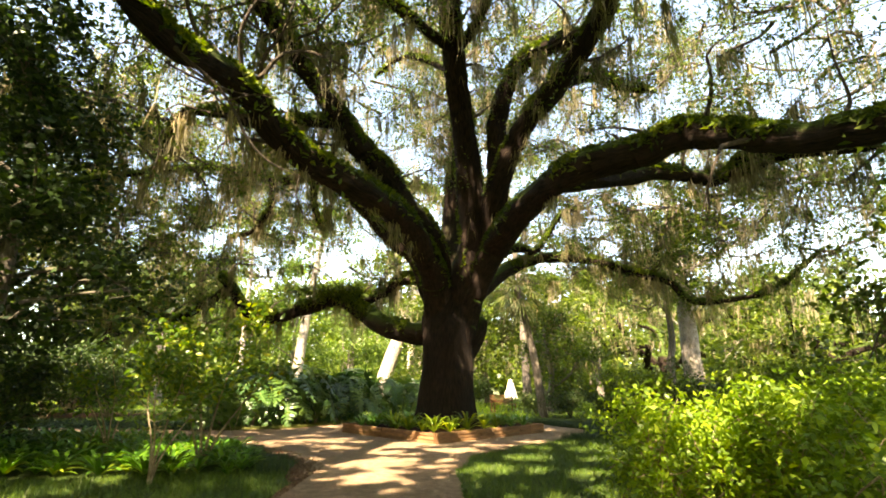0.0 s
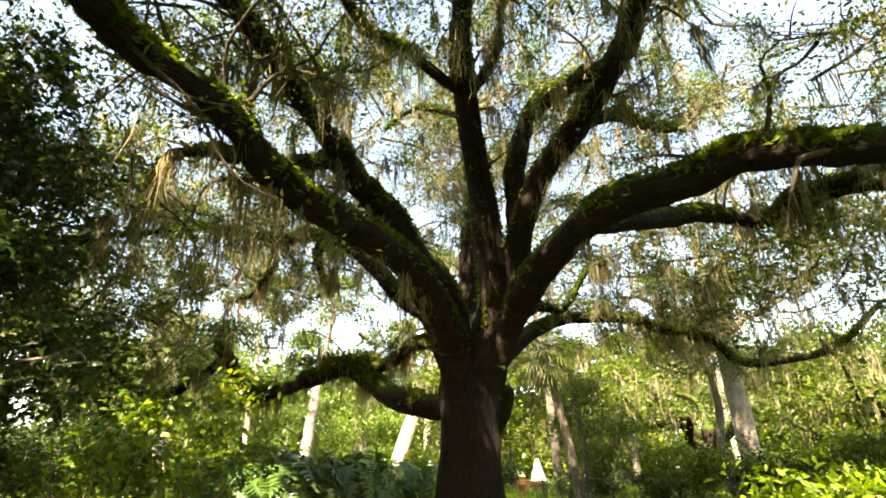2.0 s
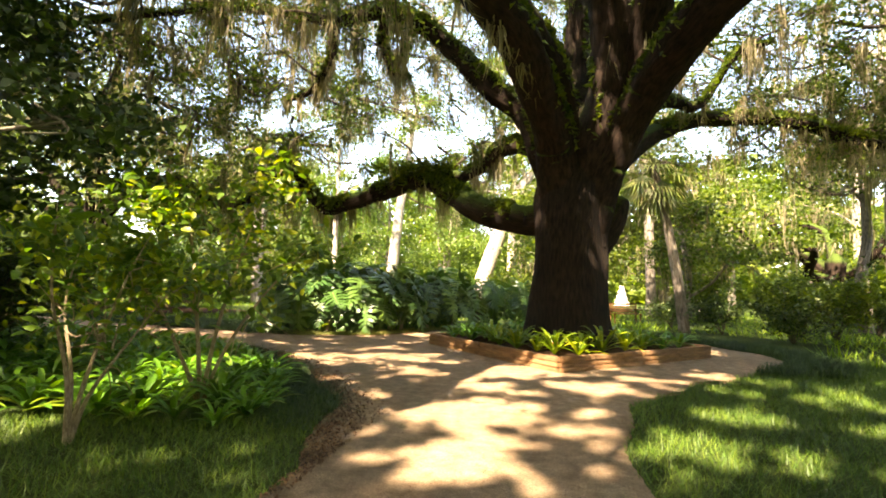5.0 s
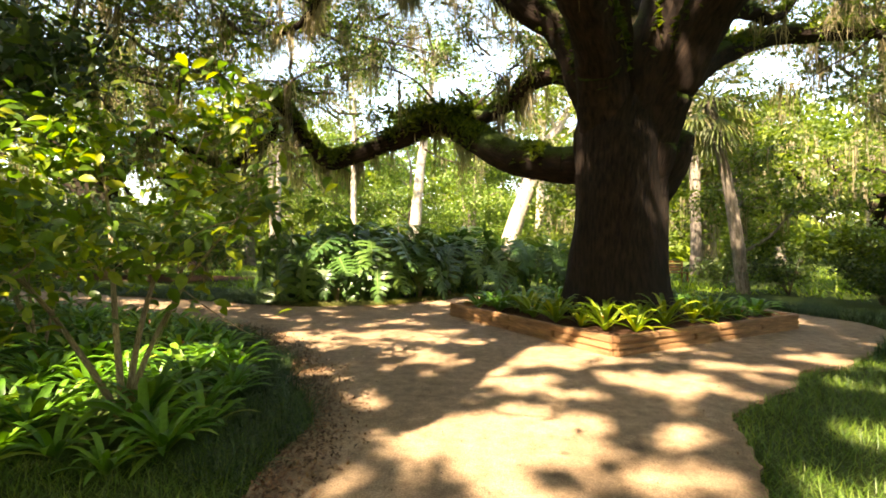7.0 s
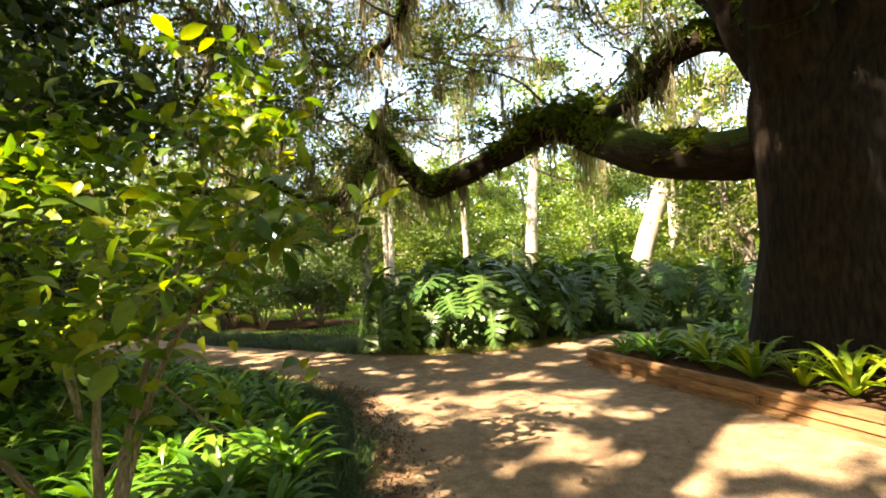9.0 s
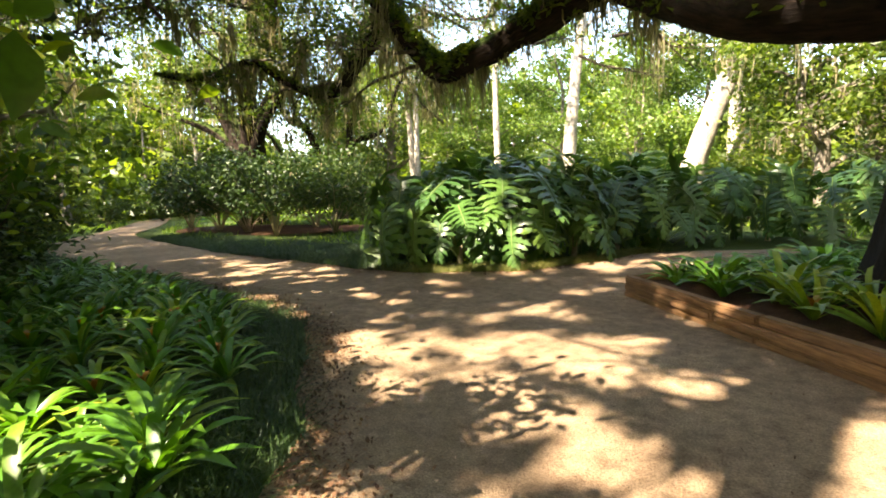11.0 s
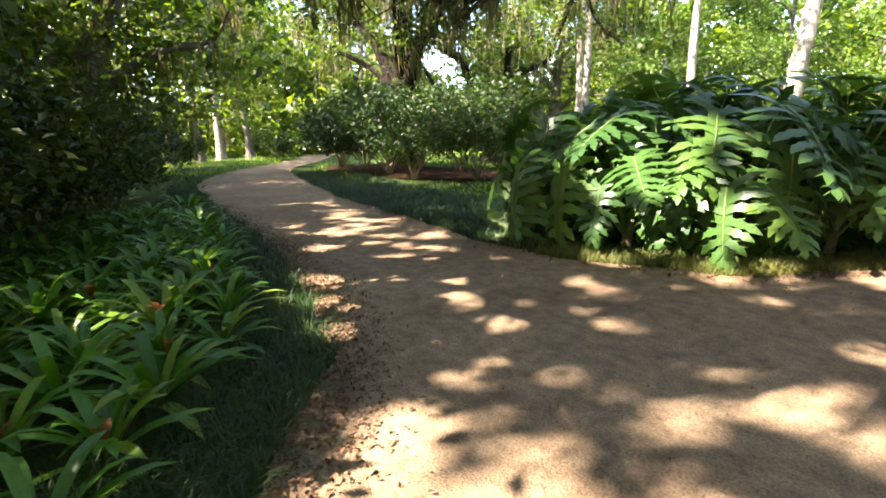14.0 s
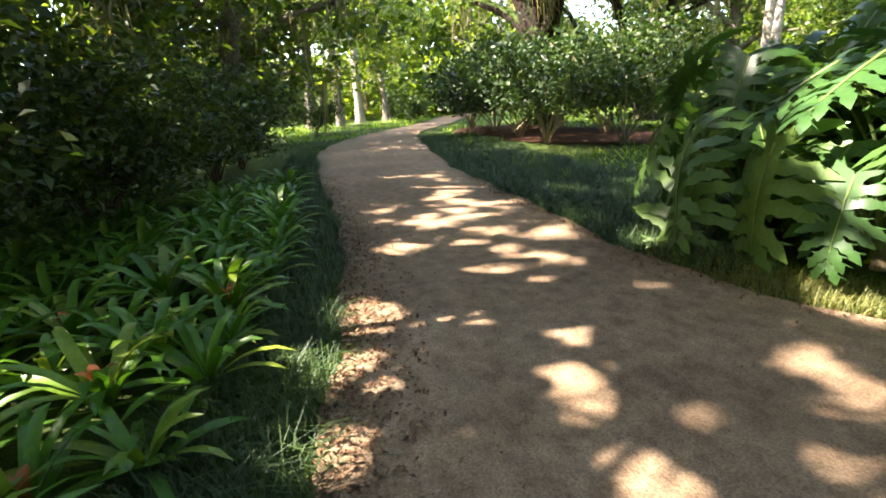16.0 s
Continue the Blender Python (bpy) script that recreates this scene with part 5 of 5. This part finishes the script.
cabbage_palm(-10.1, 55.8, 8.6, 0.0, 0.22, "cabbage palm with a thin trunk and ragged fan fronds")
cabbage_palm(5.0, 25.5, 6.6, -1.1, 0.17, "leaning cabbage palm behind the oak with hanging dead fronds", 0.8)


# old oaks in the background, with low winding limbs
def winding_oak(x, y, girth, reaches, label, turn=0.0):
    t = thing("winding_oak", label, "tree", (x, y, 0), "", "", turn)
    g = Geo()
    g.add(*tube(curve_points([(0, 0, -0.3), (0.1, 0, 1.4), (0, 0, 3.2), (0.1, 0, 4.2)], 16), np.interp(np.linspace(0, 1, 16), [0, 0.1, 0.8, 1], [girth * 1.4, girth, girth * 0.95, girth * 0.3]), 18, 0.08))
    part("trunk", g.mesh("trunk", OAK_BARK, True), t)
    pts, tops, cover = [], [], []
    for k, (angle, reach, rise) in enumerate(reaches):
        d = np.array([math.cos(radians(angle)), math.sin(radians(angle)), 0])
        w = np.array([-d[1], d[0], 0])
        q = [np.array([0, 0, 2.6])]
        for u in (0.2, 0.4, 0.6, 0.8, 1.0):
            q.append(d * reach * u + w * rng.normal() * 0.07 * reach + (0, 0, 2.8 + rise * u + 0.7 * math.sin(u * 9 + k * 2)))
        q = curve_points(q, 30)
        g = Geo()
        r = np.linspace(girth * 0.55, 0.07, 30)
        g.add(*tube(q, r, 12, 0.1, k))
        part("limb", g.mesh("limb", OAK_BARK, True), t)
        i = rng.integers(3, 30, 260)
        cover.append(q[i] + rng.normal(size=(260, 3)) * 0.12 + np.stack([0 * r[i], 0 * r[i], r[i]], 1))
        for _ in range(11):
            c = q[rng.integers(12, 30)] + rng.normal(size=3) * (1.1, 1.1, 0.5) + (0, 0, 0.9)
            pts.append(c + rng.normal(size=(60, 3)) * (0.7, 0.7, 0.35))
            tops.append(c)
            tops.append(q[rng.integers(8, 30)])
    for name, points, size, mat, label in (("crown", pts, 0.3, OAK_LEAF, ""), ("fern_cover", cover, 0.26, FERN_LEAF, "green ferns along the limbs")):
        g = Geo()
        g.add(*leaves(np.concatenate(points), size, 0.5))
        part(name, g.mesh(name, mat), t, label)["kind"] = "stuff"
    g = Geo()
    g.add(*strands(np.array(tops)[::2], rng.uniform(0.8, 2.4, len(tops[::2])), 0.035, 10, 0.25, 3))
    part("hanging_moss", g.mesh("hanging_moss", MOSS), t, "grey-tan hanging moss")["kind"] = "stuff"


winding_oak(17.5, 39.5, 0.6, ((175, 7, 3.5), (150, 6, 6), (210, 6, 2.2), (20, 8, 3), (300, 6, 4), (80, 6, 6)), "old oak with low winding dark limbs beyond the shrubs")
winding_oak(25.5, 33.0, 0.55, ((180, 8, 0.6), (160, 6, 4), (220, 7, 3), (30, 7, 4), (290, 7, 5), (90, 6, 6)), "old oak with low winding limbs over the hedge")
winding_oak(-24.5, 34.0, 0.55, ((200, 6, 3), (330, 5, 3.5), (270, 5, 5), (30, 5, 6), (120, 6, 6)), "moss-hung old oak with winding limbs behind the azaleas")

# distant woods all round
g, t = Geo(), Geo()
pts = []
for _ in range(2600):
    a, d = rng.uniform(0, 2 * np.pi) if rng.uniform() < 0.5 else rng.uniform(0.7, 3.0), rng.uniform(56, 96)
    h = (13 + 4.0 * math.sin(a * 7) + 3 * math.sin(a * 17 + 1)) * rng.uniform(0, 1) ** 0.8 + rng.uniform(0, 2.0)
    h *= 0.6 if abs(a - 2.5) < 0.22 else 1.0
    pts.append(np.array([d * math.cos(a), 18 + d * math.sin(a), max(0.4, h)]) + rng.normal(size=(30, 3)) * (1.5, 1.5, 0.8))
for _ in range(1200):
    a, d = rng.uniform(0.2, 3.3), rng.uniform(50, 75)
    pts.append(np.array([d * math.cos(a), 18 + d * math.sin(a), rng.uniform(0.5, 4.5)]) + rng.normal(size=(26, 3)) * (1.4, 1.4, 0.8))
pts = np.concatenate(pts)
pts[:, 2] = np.maximum(pts[:, 2], 0.1)
g.add(*leaves(pts, 1.15, 0.6))
stuff("distant_woods", g, WOOD_LEAF, "hazy green distant woodland round the garden", "woods")
for _ in range(170):
    a, d = rng.uniform(0, 2 * np.pi), rng.uniform(52, 95)
    x, y, h = d * math.cos(a), 18 + d * math.sin(a), rng.uniform(6, 12)
    t.add(*tube(curve_points([(x, y, -0.3), (x + rng.normal() * 0.4, y, h * 0.5), (x + rng.normal() * 1.0, y, h)], 6), np.linspace(rng.uniform(0.15, 0.3), 0.06, 6), 7))
stuff("distant_trunks", t, GREY_BARK, "slim grey trunks in the distant woods", "woods")

# ---- bench and white marker beyond the oak ----
bench = thing("garden_bench", "orange-brown slatted wooden bench on the far lawn", "bench", (3.6, 30.4, 0), "", "", 20)
for k in range(4):
    part("seat_slat", bm_mesh("seat_slat", timber_box(1.5, 0.09, 0.03, 0.006), BENCH_WOOD), bench, "", pose(0, -0.18 + 0.115 * k, 0.44))
for k in range(4):
    part("back_slat", bm_mesh("back_slat", timber_box(1.5, 0.03, 0.085, 0.006), BENCH_WOOD), bench, "", pose(0, 0.27 + 0.02 * k, 0.55 + 0.115 * k, -8))
for x in (-0.68, 0.68):
    part("leg", bm_mesh("leg", timber_box(0.06, 0.06, 0.43, 0.006), BENCH_WOOD), bench, "", pose(x, -0.18, 0.205))
    part("leg", bm_mesh("leg", timber_box(0.06, 0.06, 0.95, 0.006), BENCH_WOOD), bench, "", pose(x, 0.24, 0.46))
    part("armrest", bm_mesh("armrest", timber_box(0.07, 0.5, 0.035, 0.006), BENCH_WOOD), bench, "", pose(x, 0.02, 0.64))
bm = bmesh.new()
bmesh.ops.create_cone(bm, cap_ends=True, segments=4, radius1=0.95, radius2=0.2, depth=2.2)
bmesh.ops.bevel(bm, geom=bm.edges[:], offset=0.03, segments=2, affect="EDGES")
ob = new("garden_obelisk", bm_mesh("garden_obelisk", bm, WHITE_PAINT))
ob.matrix_basis = pose(8.0, 60.0, 1.08, 0, 0, 20)
tagged(ob, "squat white tapered marker among shrubs", "monument")
